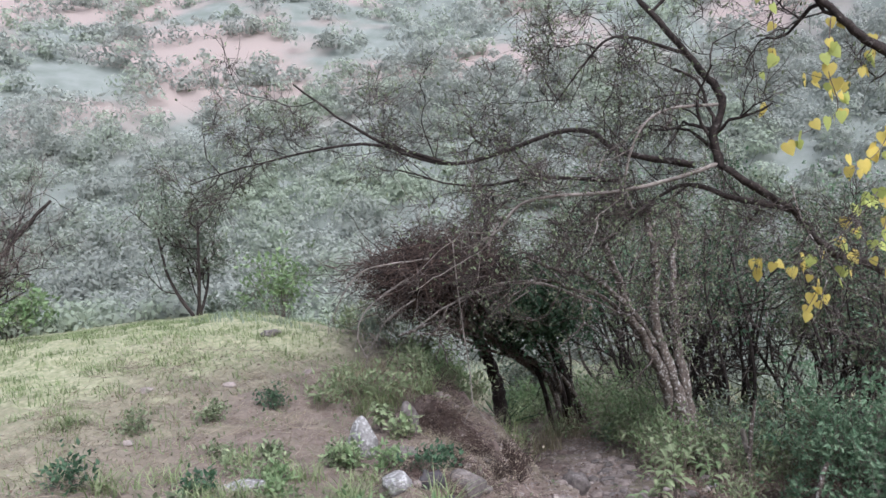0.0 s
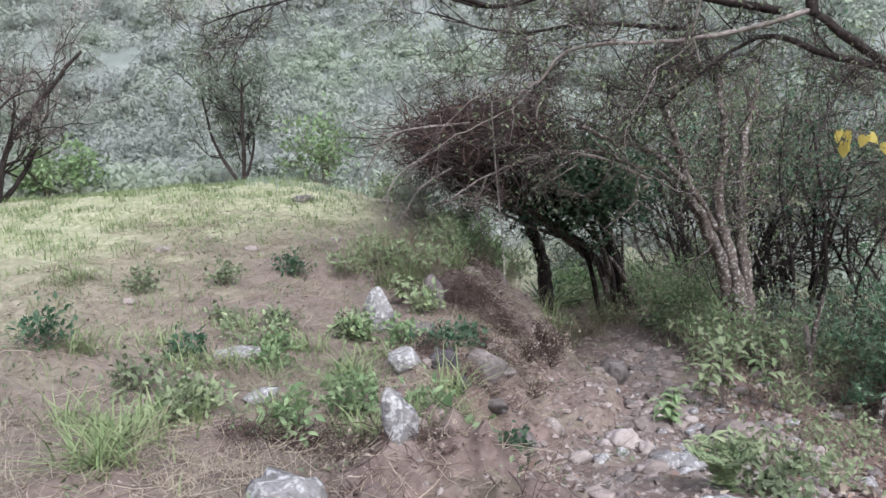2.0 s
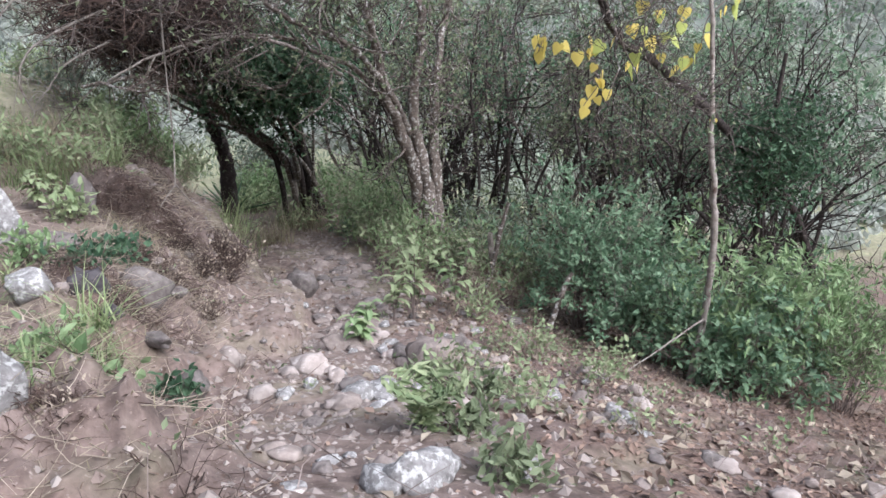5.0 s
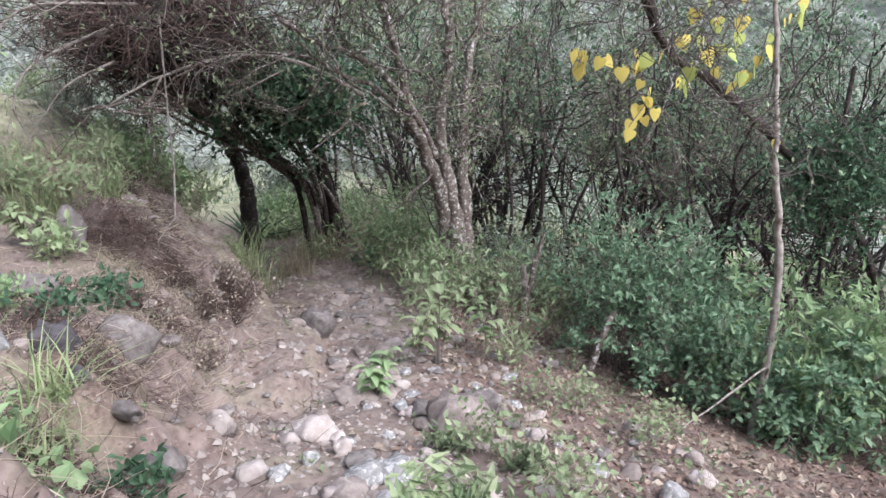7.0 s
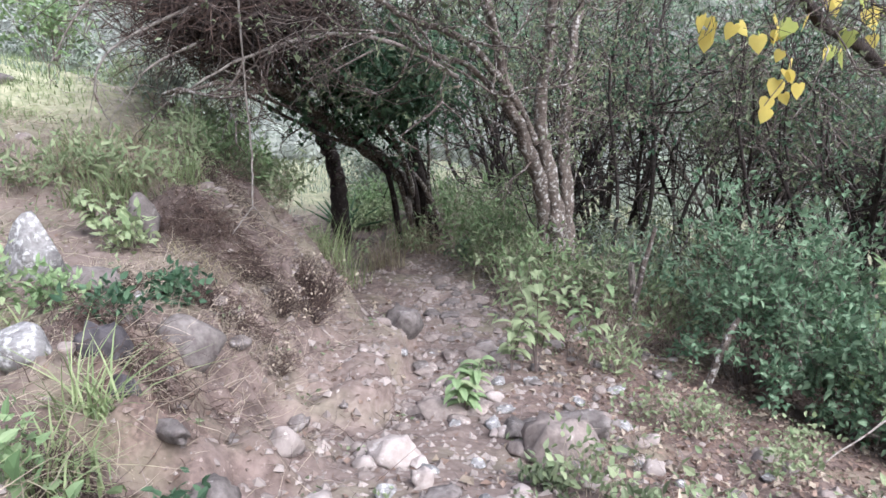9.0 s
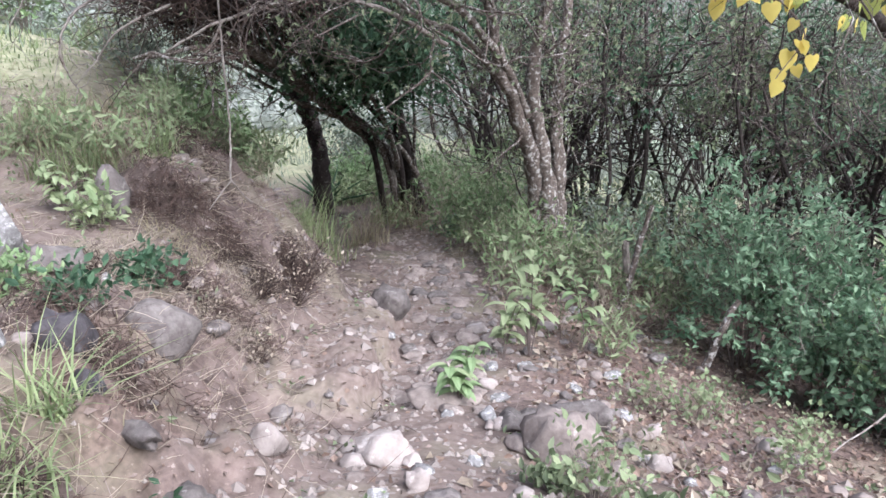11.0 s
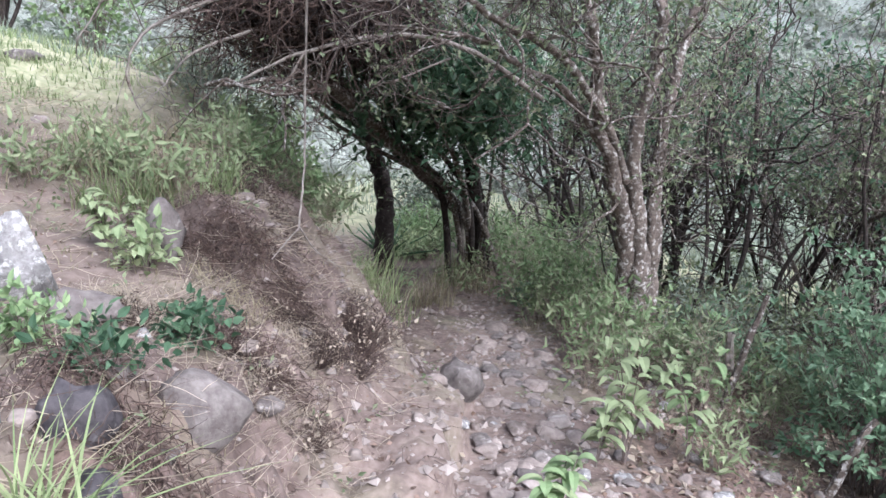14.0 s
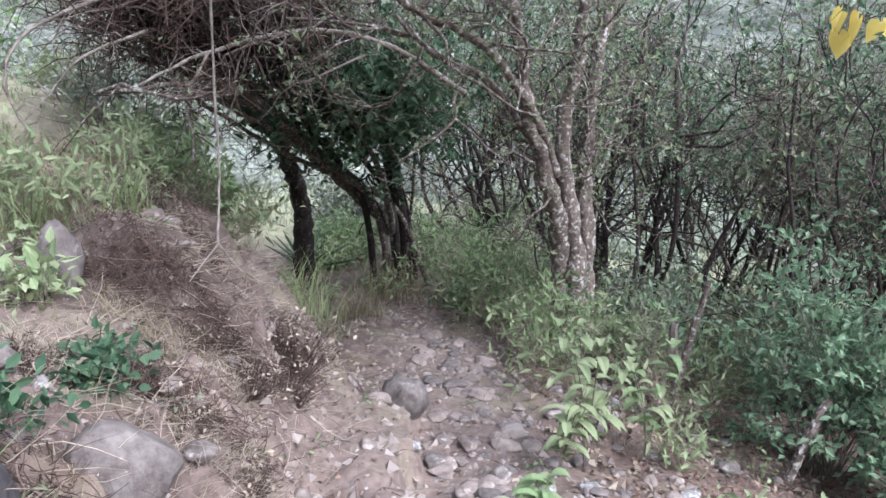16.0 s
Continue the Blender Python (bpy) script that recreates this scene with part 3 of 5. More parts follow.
b = Build()
clump = np.array((1.52, 16, -0.26)) - TANGLE_FOOT + rng.normal(size=(700, 3)) * np.array([0.62, 0.5, 0.34])
ln, lw = twigs(b, clump, rng.normal(size=(700, 3)), 0.4, 0.004, 3, 0.5, 0.1)
part("leafy_twig", b, TWIG_GREY, tangle, kind="stuff")
b = Build()
leaves(b, np.repeat(ln, 3, 0) + 0.05 * rng.normal(size=(len(ln) * 3, 3)), 0.13, 0.075)
part("crown", b, LEAF_DARK, tangle, "dark green leaves", kind="stuff")
b = Build()
clump = np.array((1.95, 17, -0.75)) - TANGLE_FOOT + rng.normal(size=(650, 3)) * np.array([0.55, 0.5, 0.42])
ln, lw = twigs(b, clump, rng.normal(size=(650, 3)), 0.45, 0.004, 3, 0.5, 0.1)
part("leafy_twig", b, TWIG_DARK, tangle, kind="stuff")
b = Build()
leaves(b, np.repeat(ln, 2, 0) + 0.06 * rng.normal(size=(len(ln) * 2, 3)), 0.11, 0.06)
part("crown", b, LEAF_DARK, tangle, "dark green leaves", kind="stuff")
# thinner stems that arch over beside the leaning trunk
for k in range(9):
    b = Build()
    foot = np.array((2.55 + 0.35 * rng.normal(), 18.9 + 0.3 * rng.normal(), -3.95))
    end = np.array((0.2 + 0.8 * rng.normal(), 15.2 + 0.5 * rng.normal(), 0.0 + 0.35 * rng.normal()))
    mid1 = foot * 0.75 + end * 0.25 + np.array([0.15, 0, 0.55 + 0.25 * rng.random()])
    mid2 = foot * 0.4 + end * 0.6 + np.array([0, 0, 0.3 + 0.3 * rng.random()]) + 0.15 * rng.normal(size=3)
    p = limb(b, np.array([foot, mid1, mid2, end]) - TANGLE_FOOT, rng.uniform(0.03, 0.07), 0.02, 7, 7, 0.12)
    for q in range(3):
        boughs(b, p[rng.integers(len(p) // 3, len(p))], np.array([-0.6, -0.4, 0.2]) + 0.7 * rng.normal(size=3), rng.uniform(0.5, 1.1), 0.016, 1, 0.35, -0.02)
    part("trunk", b, BARK_DARK if k % 2 else BARK, tangle)
# pale dead boughs reaching out of the tangle
for pts, r0, r1 in (
        ([(2.68, 15, -0.4), (1.74, 14.6, 0.1), (0.85, 14.2, 0.23), (-0.16, 13.8, -0.03), (-0.71, 13.6, -0.33)], 0.035, 0.015),
        ([(1.48, 14.6, 0.01), (0.85, 14.2, -0.26), (0.61, 14, -0.31)], 0.015, 0.006),
        ([(-0.1, 13.8, -0.01), (-0.27, 13.7, -0.31), (-0.45, 13.6, -0.44)], 0.016, 0.006),
        ([(-0.64, 14, 0.61), (-1.26, 13.6, 0.31), (-1.59, 13.3, 0.05), (-1.71, 13.2, -0.3), (-1.59, 13.2, -0.66)], 0.024, 0.008),
        ([(-0.67, 14, 0.17), (-1.19, 13.6, -0.1), (-1.47, 13.4, -0.46)], 0.02, 0.006),
        ([(-0.33, 14, 0.87), (-1.44, 13.6, 0.83), (-1.86, 13.4, 0.49), (-2.18, 13.3, -0.03)], 0.022, 0.008)):
    b = Build()
    p = limb(b, np.array(pts) - TANGLE_FOOT, r0, r1, 6, 6)
    k = rng.integers(2, len(p), 26)
    twigs(b, p[k], rng.normal(size=(26, 3)), rng.uniform(0.2, 0.7, 26), 0.007, 4, 0.4, 0.1)
    part("dead_bough", b, BARK_PALE, tangle, "bleached dead bough")

# the big tree whose limbs hang over the way
ROOF_FOOT = np.array((11.48, 12.6, -4.53))
ROOF_FOOT[2] = height(*ROOF_FOOT[:2]) - 0.1
roof_tree = thing("overhanging_tree", "large crooked tree with lichen-spotted limbs overhanging the trail", "tree", ROOF_FOOT)
rends = []
b = Build()
trunk_line = [(9.74, 12.3, -2.37), (7.64, 11.7, -0.81), (6.37, 11.3, 0), (5.37, 10.9, 0.47), (4.7, 10.4, 1.1), (3.63, 10, 1.82)]
p = limb(b, np.vstack([[0, 0, 0], np.array(trunk_line) - ROOF_FOOT]), 0.066, 0.045, 9, 6, 0.18)
part("trunk", b, BARK_DARK, roof_tree)
def roof_limb(bark_mat, pts, r0, r1):
    b = Build()
    p = limb(b, np.array(pts) - ROOF_FOOT, r0, r1, 7, 6, 0.12)
    for k in range(10):
        boughs(b, p[rng.integers(2, len(p))], unit(np.array(pts[-1]) - np.array(pts[0])) + np.array([0, 0.3, 0.15]) + 0.7 * rng.normal(size=3), rng.uniform(0.5, 1.3), max(0.009, r1 * 0.8), 2, 0.3, 0.03, 0.75, 2, out=rends)
    part("limb", b, bark_mat, roof_tree)


roof_limb(BARK_DARK, [(3.67, 10, 1.78), (3.62, 10, 2.19), (3.77, 10, 2.65), (3.46, 10.2, 3.32), (2.9, 10.4, 4.26), (2.51, 10.6, 5.17)], 0.06, 0.035)
roof_limb(BARK_PALE, [(3.63, 10, 1.82), (3, 9.9, 1.69), (2.2, 9.8, 1.62), (1.1, 9.7, 1.64), (0.7, 9.6, 1.33), (0.34, 9.6, 1.13)], 0.032, 0.012)
roof_limb(BARK_DARK, [(3.34, 10, 1.84), (2.48, 10.3, 2.14), (1.9, 10.6, 2.55), (0.23, 11, 2.31), (-1.01, 11.2, 2.94), (-1.94, 11.4, 3.78)], 0.045, 0.014)
roof_limb(BARK_DARK, [(0.23, 11, 2.31), (-1.04, 11.2, 2.77), (-2.67, 11.4, 2.68), (-3.65, 11.5, 2.53)], 0.028, 0.008)
roof_limb(BARK_DARK, [(2.42, 10.2, 1.76), (1.33, 10.4, 1.94), (0.42, 10.6, 1.95), (-0.58, 10.9, 2.32)], 0.03, 0.01)
roof_limb(BARK_PALE, [(3.72, 10, 2.58), (3.02, 9.9, 2.58), (2.61, 9.8, 2.33), (2.36, 9.8, 1.74), (2.42, 9.8, 1.37)], 0.024, 0.012)
roof_limb(BARK_DARK, [(3.46, 10.2, 3.32), (2.61, 10.4, 3.69), (2.15, 10.6, 3.37), (1.73, 10.8, 2.91)], 0.025, 0.008)
roof_limb(BARK_DARK, [(6.27, 9.6, 2.73), (5.71, 9.6, 2.94), (5.27, 9.6, 3.31), (4.89, 9.7, 3.84), (4.42, 9.8, 4.43)], 0.07, 0.04)
roof_limb(BARK_DARK, [(4.7, 10.4, 1.1), (3.88, 10.2, 1.35), (3.15, 10.2, 1.59), (2.2, 10.3, 1.03)], 0.05, 0.015)
roof_limb(BARK, [(4.69, 10.3, 1.41), (4.6, 9.9, 0.96), (4.8, 9.7, 0.36)], 0.015, 0.007)
clothe(roof_tree, rends, TWIG_DARK, LEAF_OLIVE, 6500, 0.55, 7500, 0.06, 0.028, 0.05, 0.005)

# sprays of yellow heart-shaped leaves on thin hanging twigs of a climber
SPRAY_AT = np.array((5.71, 10.8, 0.47))
climber = thing("yellow_leaved_climber", "thin climber with hanging sprays of yellow heart-shaped leaves", "vine", SPRAY_AT)
face = np.array([0.1, -1, 0.35])


def spray(pts, count, gold):
    """A hanging twig with heart-shaped leaves, a share of them yellow."""
    b = Build()
    p = rounded(np.array(pts) - SPRAY_AT, 8)
    tube(b, p, 0.008, 0.004, 5, 0.05)
    stem = part("spray", b, TWIG_GREY, climber)
    for k in range(count):
        b = Build()
        a = p[min(len(p) - 1, int((k + rng.random()) / count * len(p)))] + 0.06 * rng.normal(size=3)
        heart_leaf(b, a, np.array([0.35 * rng.normal(), 0.2 * rng.normal(), -1]), face + 0.5 * rng.normal(size=3), rng.uniform(0.10, 0.19))
        part("leaf", b, LEAF_YELLOW if rng.random() < gold else LEAF_LIME, stem, smooth=True)


spray([(5.97, 10.8, 1.14), (5.37, 10.8, 0.5), (4.73, 10.8, 0.34), (4.31, 10.8, 0.49)], 15, 0.7)
spray([(4.86, 10.8, 0.32), (5.1, 10.7, 0.02), (4.89, 10.7, -0.35)], 12, 0.9)
spray([(4.38, 10.8, 0.48), (4.29, 10.8, 0.27)], 4, 1.0)
spray([(6.31, 10.8, 1.14), (6.05, 10.8, 0.46), (5.66, 10.8, 0.29), (5.58, 10.8, 0.09)], 9, 0.35)
spray([(6.79, 10.6, 1.02), (6.42, 10.6, 0.71), (6.38, 10.7, 0.28), (6.02, 10.8, 0.14)], 14, 0.6)
spray([(6.73, 10.6, -0.26), (6.61, 10.6, -0.77)], 1, 1.0)
spray([(4.29, 9.6, 4.02), (4.36, 9.6, 3.32), (4.17, 9.7, 2.51)], 8, 0.5)
spray([(5.08, 9.6, 3.44), (4.98, 9.6, 2.82), (5.02, 9.6, 2.25), (4.36, 9.6, 1.98)], 20, 0.6)
spray([(5.83, 9.5, 2.49), (5.48, 9.5, 1.76), (5.07, 9.5, 1.53)], 21, 0.8)
spray([(5.74, 9.7, 3.17), (5.31, 9.8, 2.68), (4.75, 9.8, 2.82)], 14, 0.3)
spray([(5.49, 9.6, 1.28), (5.16, 9.6, 0.89), (4.95, 9.7, 0.34)], 12, 0.4)

# the slim knotted tree by the trail
FOOT = np.array((6.41, 10, -4.08))
slim = thing("slim_tree", "slim pale knotted tree trunk rising from leaf litter", "tree", FOOT)
b = Build()
p = limb(b, np.array([(6.39, 10, -4.21), (6.5, 10, -2.94), (6.47, 10, -1.87), (6.29, 10, -0.87), (6.2, 10.1, 0.15), (6.05, 10.2, 1.41)]) - FOOT, 0.055, 0.02, 8, 7, 0.16)
part("trunk", b, BARK_PALE, slim)
b = Build()
limb(b, np.array([(6.39, 10, -3.41), (6.43, 9.9, -2.98), (5.56, 9.5, -3.1), (5.02, 9.3, -3.22)]) - FOOT, 0.016, 0.007, 6, 6)
part("broken_branch", b, BARK_PALE, slim)

# the many-stemmed grey tree beside the trail
FOOT = np.array((4.12, 14.7, -2.92))
FOOT[2] = height(*FOOT[:2]) - 0.1
grey = thing("grey_tree", "many-stemmed grey tree with pale lichen on its bark", "tree", FOOT)
gends = []
for pts, r0, r1 in (
        ([(3.95, 14.7, -2.62), (3.79, 14.6, -1.86), (3.46, 14.4, -1.07), (3.11, 14.2, -0.1), (2.78, 14, 0.93)], 0.15, 0.06),
        ([(4.1, 14.6, -2.67), (3.97, 14.6, -1.86), (3.78, 14.6, -0.83), (3.87, 14.5, 0.28), (3.83, 14.5, 1.25)], 0.145, 0.06),
        ([(4.3, 14.8, -2.81), (4.27, 14.8, -1.98), (4.25, 15, -1.22), (4.43, 15.2, 0.03), (4.71, 15.4, 1.12)], 0.135, 0.05),
        ([(3.71, 14.5, -1.29), (3.3, 14.2, -0.59), (2.62, 13.9, 0.13), (1.85, 13.6, 0.44), (1.38, 13.4, 0.73)], 0.06, 0.03),
        ([(3.45, 14.4, -1), (2.76, 14.2, -0.23), (2.16, 14, 0.01), (1.65, 13.8, 0.39)], 0.05, 0.02)):
    b = Build()
    line = np.array(pts)
    if r0 > 0.08:
        line = np.vstack([[line[0][0], line[0][1], FOOT[2]], line])
    p = limb(b, line - FOOT, r0, r1, 8, 6, 0.13)
    for k in range(6):
        boughs(b, p[rng.integers(len(p) // 2, len(p))], np.array([0, 0, 0.4]) + 0.8 * rng.normal(size=3), rng.uniform(0.7, 1.5), 0.022, 1, 0.3, 0.05, out=gends)
    part("stem", b, BARK, grey)
b = Build()
heart_leaf(b, np.array((2.8, 15.88, -0.6)) - FOOT, np.array([0.2, 0, -1]), np.array([0.2, -1, 0.3]), 0.14)
part("dead_leaf", b, STRAW, grey, "single pale dead leaf")
clothe(grey, gends, TWIG_GREY, LEAF_OLIVE, 1100, 0.5, 3600, 0.07, 0.035)

# the wood behind: crooked thin trees, three kinds, copied
kinds = []
for kind_no, (stems, tall, leaf, nl, ll, words) in enumerate((
        (6, 6.0, LEAF_DARK, 2900, 0.10, "crooked many-stemmed tree with dark green leaves in the thicket"),
        (5, 5.4, LEAF_OLIVE, 2000, 0.085, "thin many-stemmed thorn tree with sparse olive leaves"),
        (7, 6.4, LEAF_BUSH, 2900, 0.10, "thin-stemmed tree with a dull green leafy crown"))):
    kinds.append((stems, tall, leaf, nl, ll, words))
WOOD = ((5.8, 17.5, 0, 20), (7.4, 16.2, 1, 140), (8.6, 18.5, 2, 60), (10.2, 17.0, 0, 200), (6.8, 20.5, 2, 300), (12.0, 20.0, 2, 10),
        (13.5, 17.5, 0, 250), (5.0, 22.5, 1, 330), (15.5, 22.5, 1, 40), (8.0, 26.0, 2, 210), (14.0, 28.5, 2, 160),
        (18.5, 27.0, 0, 20), (9.2, 13.6, 2, 10), (10.8, 14.6, 0, 100), (4.6, 18.8, 2, 190))
firsts = {}
for x, y, k, turn in WOOD:
    stems, tall, leaf, nl, ll, words = kinds[k]
    if k not in firsts:
        firsts[k] = thorn_tree(words, on_ground(x, y), stems, tall, 850, nl, BARK_DARK if k != 1 else BARK, leaf, 0.38, ll, turn, "trees of the wood", r=0.06, crown_from=0.5)
    else:
        copy_thing(firsts[k], pose(*on_ground(x, y), 0, 0, turn))

# slender bare stems between them
STEMS = ((5.2, 15.6, 10), (6.0, 16.4, 200), (6.6, 15.4, 80), (7.8, 15.8, 150), (8.9, 16.2, 260), (5.6, 19.0, 120), (7.4, 19.4, 230), (9.4, 18.0, 330), (10.0, 15.8, 60), (4.9, 17.6, 280), (10.8, 18.6, 180), (4.3, 20.6, 0), (6.9, 14.2, 70), (8.3, 14.4, 190))
saplings = []
for k in range(3):
    sap = thing("sapling", "slender dark bare-stemmed sapling in the wood", "tree", on_ground(*STEMS[k][:2], 0.05), STEMS[k][2], "saplings of the wood")
    b = Build()
    top = np.array([rng.uniform(-0.7, 0.7), rng.uniform(-0.7, 0.7), 4.8])
    p = limb(b, [np.array([0, 0, -0.1]), top * np.array([0.7, -0.2, 0.35]), top * np.array([0.4, 0.9, 0.7]), top], 0.04, 0.015, 6, 6, 0.1)
    part("trunk", b, BARK_DARK, sap)
    sends = []
    b = Build()
    for q in range(5):
        boughs(b, p[rng.integers(10, len(p))], np.array([0, 0, 0.5]) + rng.normal(size=3), rng.uniform(0.5, 1.1), 0.012, 1, 0.3, 0.05, out=sends)
    part("bough_mass", b, BARK_DARK, sap, kind="stuff")
    clothe(sap, sends, TWIG_GREY, LEAF_OLIVE, 160, 0.4, 220, 0.1, 0.05)
    saplings.append(sap)
for k, (x, y, turn) in enumerate(STEMS[3:]):
    copy_thing(saplings[k % 3], pose(*on_ground(x, y, 0.05), 0, 0, turn))

# trees on the terrace's edge and left of it
thorn_tree("small spreading thorn tree with a feathery grey-green crown", (-8.27, 24.86, float(height(-8.27, 24.86))), 5, 4.4, 900, 5200, BARK_DARK, LEAF_SAGE, 0.45, 0.13, 0, name="spreading_tree", r=0.06)
thorn_tree("dark bare-branched thorn tree on the grassy terrace edge", on_ground(-11.2, 17.0), 5, 4.6, 2200, 1500, BARK_DARK, LEAF_SAGE, 0.55, 0.08, 40, name="bare_tree", r=0.07)

# ---- bushes ----
def at_ground(p, sink=0.03):
    return on_ground(p[0], p[1], sink)

bush("green_bush", "dense bluish-green leafy bush at the trail's edge", at_ground((6.1, 12.3)), 2.3, 1.6, 2.35, 60, 5200, 0.1, LEAF_BUSH)
bush("green_bush", "dense bluish-green leafy bush among the stems", at_ground((6.35, 10.9)), 1.5, 1.3, 1.55, 40, 3800, 0.09, LEAF_BUSH)
bush("green_bush", "leafy green bush beside the slim tree", at_ground((7.45, 9.9)), 1.7, 1.4, 1.5, 45, 4000, 0.1, LEAF_BUSH)
bush("green_bush", "long-leaved green bush beside the slim tree", at_ground((7.46, 10.5)), 2.2, 1.8, 2.1, 50, 3600, 0.14, LEAF_FRESH, leaf_wid=0.28)
bush("green_bush", "tall bright green bush at the foot of the slope", at_ground((8.6, 9.6)), 2.2, 1.8, 2.2, 55, 4200, 0.12, LEAF_FRESH, leaf_wid=0.3)
CROWN = np.array((8.43, 11.5, -1.17))
crown_tree = thing("ivy_clad_tree", "slender tree with a dense dark green leafy crown", "tree", at_ground(CROWN))
foot_z = float(height(CROWN[0], CROWN[1])) - 0.03
b = Build()
limb(b, [np.array([0, 0, -0.1]), np.array([0.1, 0, 1.2]), np.array([-0.05, 0, 2.4]), np.array([0.05, 0.1, 5.0])], 0.06, 0.03, 7, 6)
part("trunk", b, BARK_DARK, crown_tree)
b = Build()
q = np.array([0, 0, CROWN[2] - foot_z]) + rng.normal(size=(500, 3)) * np.array([0.34, 0.34, 0.36])
cn, cw = twigs(b, q, rng.normal(size=(500, 3)), 0.3, 0.004, 3, 0.5)
part("twig_mass", b, TWIG_GREY, crown_tree, kind="stuff")
b = Build()
leaves(b, np.repeat(cn, 3, 0) + 0.04 * rng.normal(size=(len(cn) * 3, 3)), 0.085, 0.045)
part("crown", b, LEAF_DARK, crown_tree, kind="stuff")
bush("dark_bush", "dense dark green shrub behind the slim tree", at_ground((8.92, 11.6, -3.78)), 1.8, 1.4, 1.8, 60, 3200, 0.1, LEAF_DARK)
bush("dark_bush", "dark green shrub in the shade of the wood", at_ground((8.6, 14.5, -4.54)), 2.4, 1.5, 1.4, 60, 2200, 0.11, LEAF_DARK)
bush("undergrowth_bush", "twiggy dark undergrowth shrub between the stems", at_ground((5.65, 16, -3.39)), 2.2, 1.4, 1.2, 80, 1400, 0.09, LEAF_OLIVE)
bush("undergrowth_bush", "twiggy dull green shrub under the trees", at_ground((8.19, 18, -3.91)), 2.6, 1.8, 1.2, 80, 1600, 0.1, LEAF_OLIVE)
bush("undergrowth_bush", "grey-green scrub under the trees", at_ground((9.5, 19.5)), 2.8, 2.0, 1.1, 80, 1500, 0.1, LEAF_OLIVE)
bush("undergrowth_bush", "grey-green scrub at the edge of the wood", at_ground((12.5, 15.5)), 3.0, 2.2, 1.9, 80, 2600, 0.13, LEAF_BUSH)
for x, y, wide, tall, mat in ((5.6, 15.6, 1.5, 0.9, LEAF_SAGE), (6.8, 15.2, 1.6, 1.0, LEAF_OLIVE), (7.9, 15.4, 1.7, 1.0, LEAF_SAGE), (6.2, 17.0, 1.6, 0.9, LEAF_PALE), (8.8, 15.0, 1.7, 1.1, LEAF_OLIVE), (4.8, 18.0, 1.4, 0.9, LEAF_SAGE)):
    bush("undergrowth_bush", "soft grey-green fine-leaved undergrowth between the stems", at_ground((x, y)), wide * 1.15, wide * 0.8, tall * 1.7, 55, 2300, 0.075, mat, TWIG_GREY, "bush", 0.45, "undergrowth of the wood", r=0.004)
bush("undergrowth_bush", "light scrub beyond the trees", at_ground((2.2, 24.0)), 2.6, 2.0, 1.3, 70, 3200, 0.1, LEAF_SAGE)
bush("undergrowth_bush", "light scrub beyond the trees", at_ground((6.0, 25.0)), 3.2, 2.2, 1.6, 80, 3600, 0.1, LEAF_OLIVE)
for x, y, wide, tall, mat in ((3.5, 16.0, 1.2, 1.0, LEAF_FRESH), (3.9, 14.3, 1.1, 1.0, LEAF_FRESH), (4.7, 14.0, 1.2, 1.1, LEAF_OLIVE), (5.4, 14.9, 1.3, 1.2, LEAF_BUSH), (6.2, 14.4, 1.2, 0.9, LEAF_OLIVE), (4.2, 16.6, 1.4, 1.3, LEAF_FRESH), (3.4, 17.6, 1.2, 1.2, LEAF_FRESH), (3.0, 19.6, 1.3, 1.3, LEAF_FRESH), (1.6, 20.6, 1.3, 0.6, LEAF_PALE), (0.2, 17.0, 1.1, 0.5, LEAF_PALE), (-0.2, 15.4, 1.2, 0.6, LEAF_PALE), (-0.5, 13.6, 1.0, 0.55, LEAF_FRESH)):
    bush("undergrowth", "tangled green and straw-coloured undergrowth beside the trail", at_ground((x, y)), wide, wide * 0.8, tall, 46, 800, 0.12, mat, STRAW if rng.random() < 0.4 else TWIG_GREY, "undergrowth", 0.3, "undergrowth beside the trail", r=0.005)
for px, wide, tall in (((1.9, 21.1, -4.13), 1.1, 0.9), ((3.89, 18.72, -4.04), 1.2, 1.3), ((3.84, 16.42, -3.85), 0.9, 1.1), ((1.32, 21.14, -4.13), 1.0, 0.8)):
    bush("weed_clump", "clump of tall fresh green weeds beside the trail", at_ground(px), wide, wide * 0.8, tall, 34, 1000, 0.14, LEAF_FRESH, TWIG_GREY, "weed", 0.22, "weeds beside the trail", r=0.005)
bush("fern_clump", "low dark green ferny plant at the trail's edge", at_ground((3.31, 17.02, -3.82)), 0.8, 0.6, 0.42, 40, 1500, 0.07, LEAF_BUSH, category="fern")
bush("green_shrub", "light green feathery shrub behind the grassy edge", at_ground((-4.6, 20.5)), 1.7, 1.2, 1.9, 26, 900, 0.14, LEAF_FRESH)
bush("green_shrub", "light green shrub behind the grassy edge", at_ground((-15.5, 26.5)), 3.6, 2.4, 1.6, 44, 1600, 0.2, LEAF_FRESH)
bush("grey_scrub", "grey scrub behind the grassy edge", at_ground((-7.2, 27.5)), 3.6, 2.4, 1.6, 60, 2800, 0.16, LEAF_SAGE)
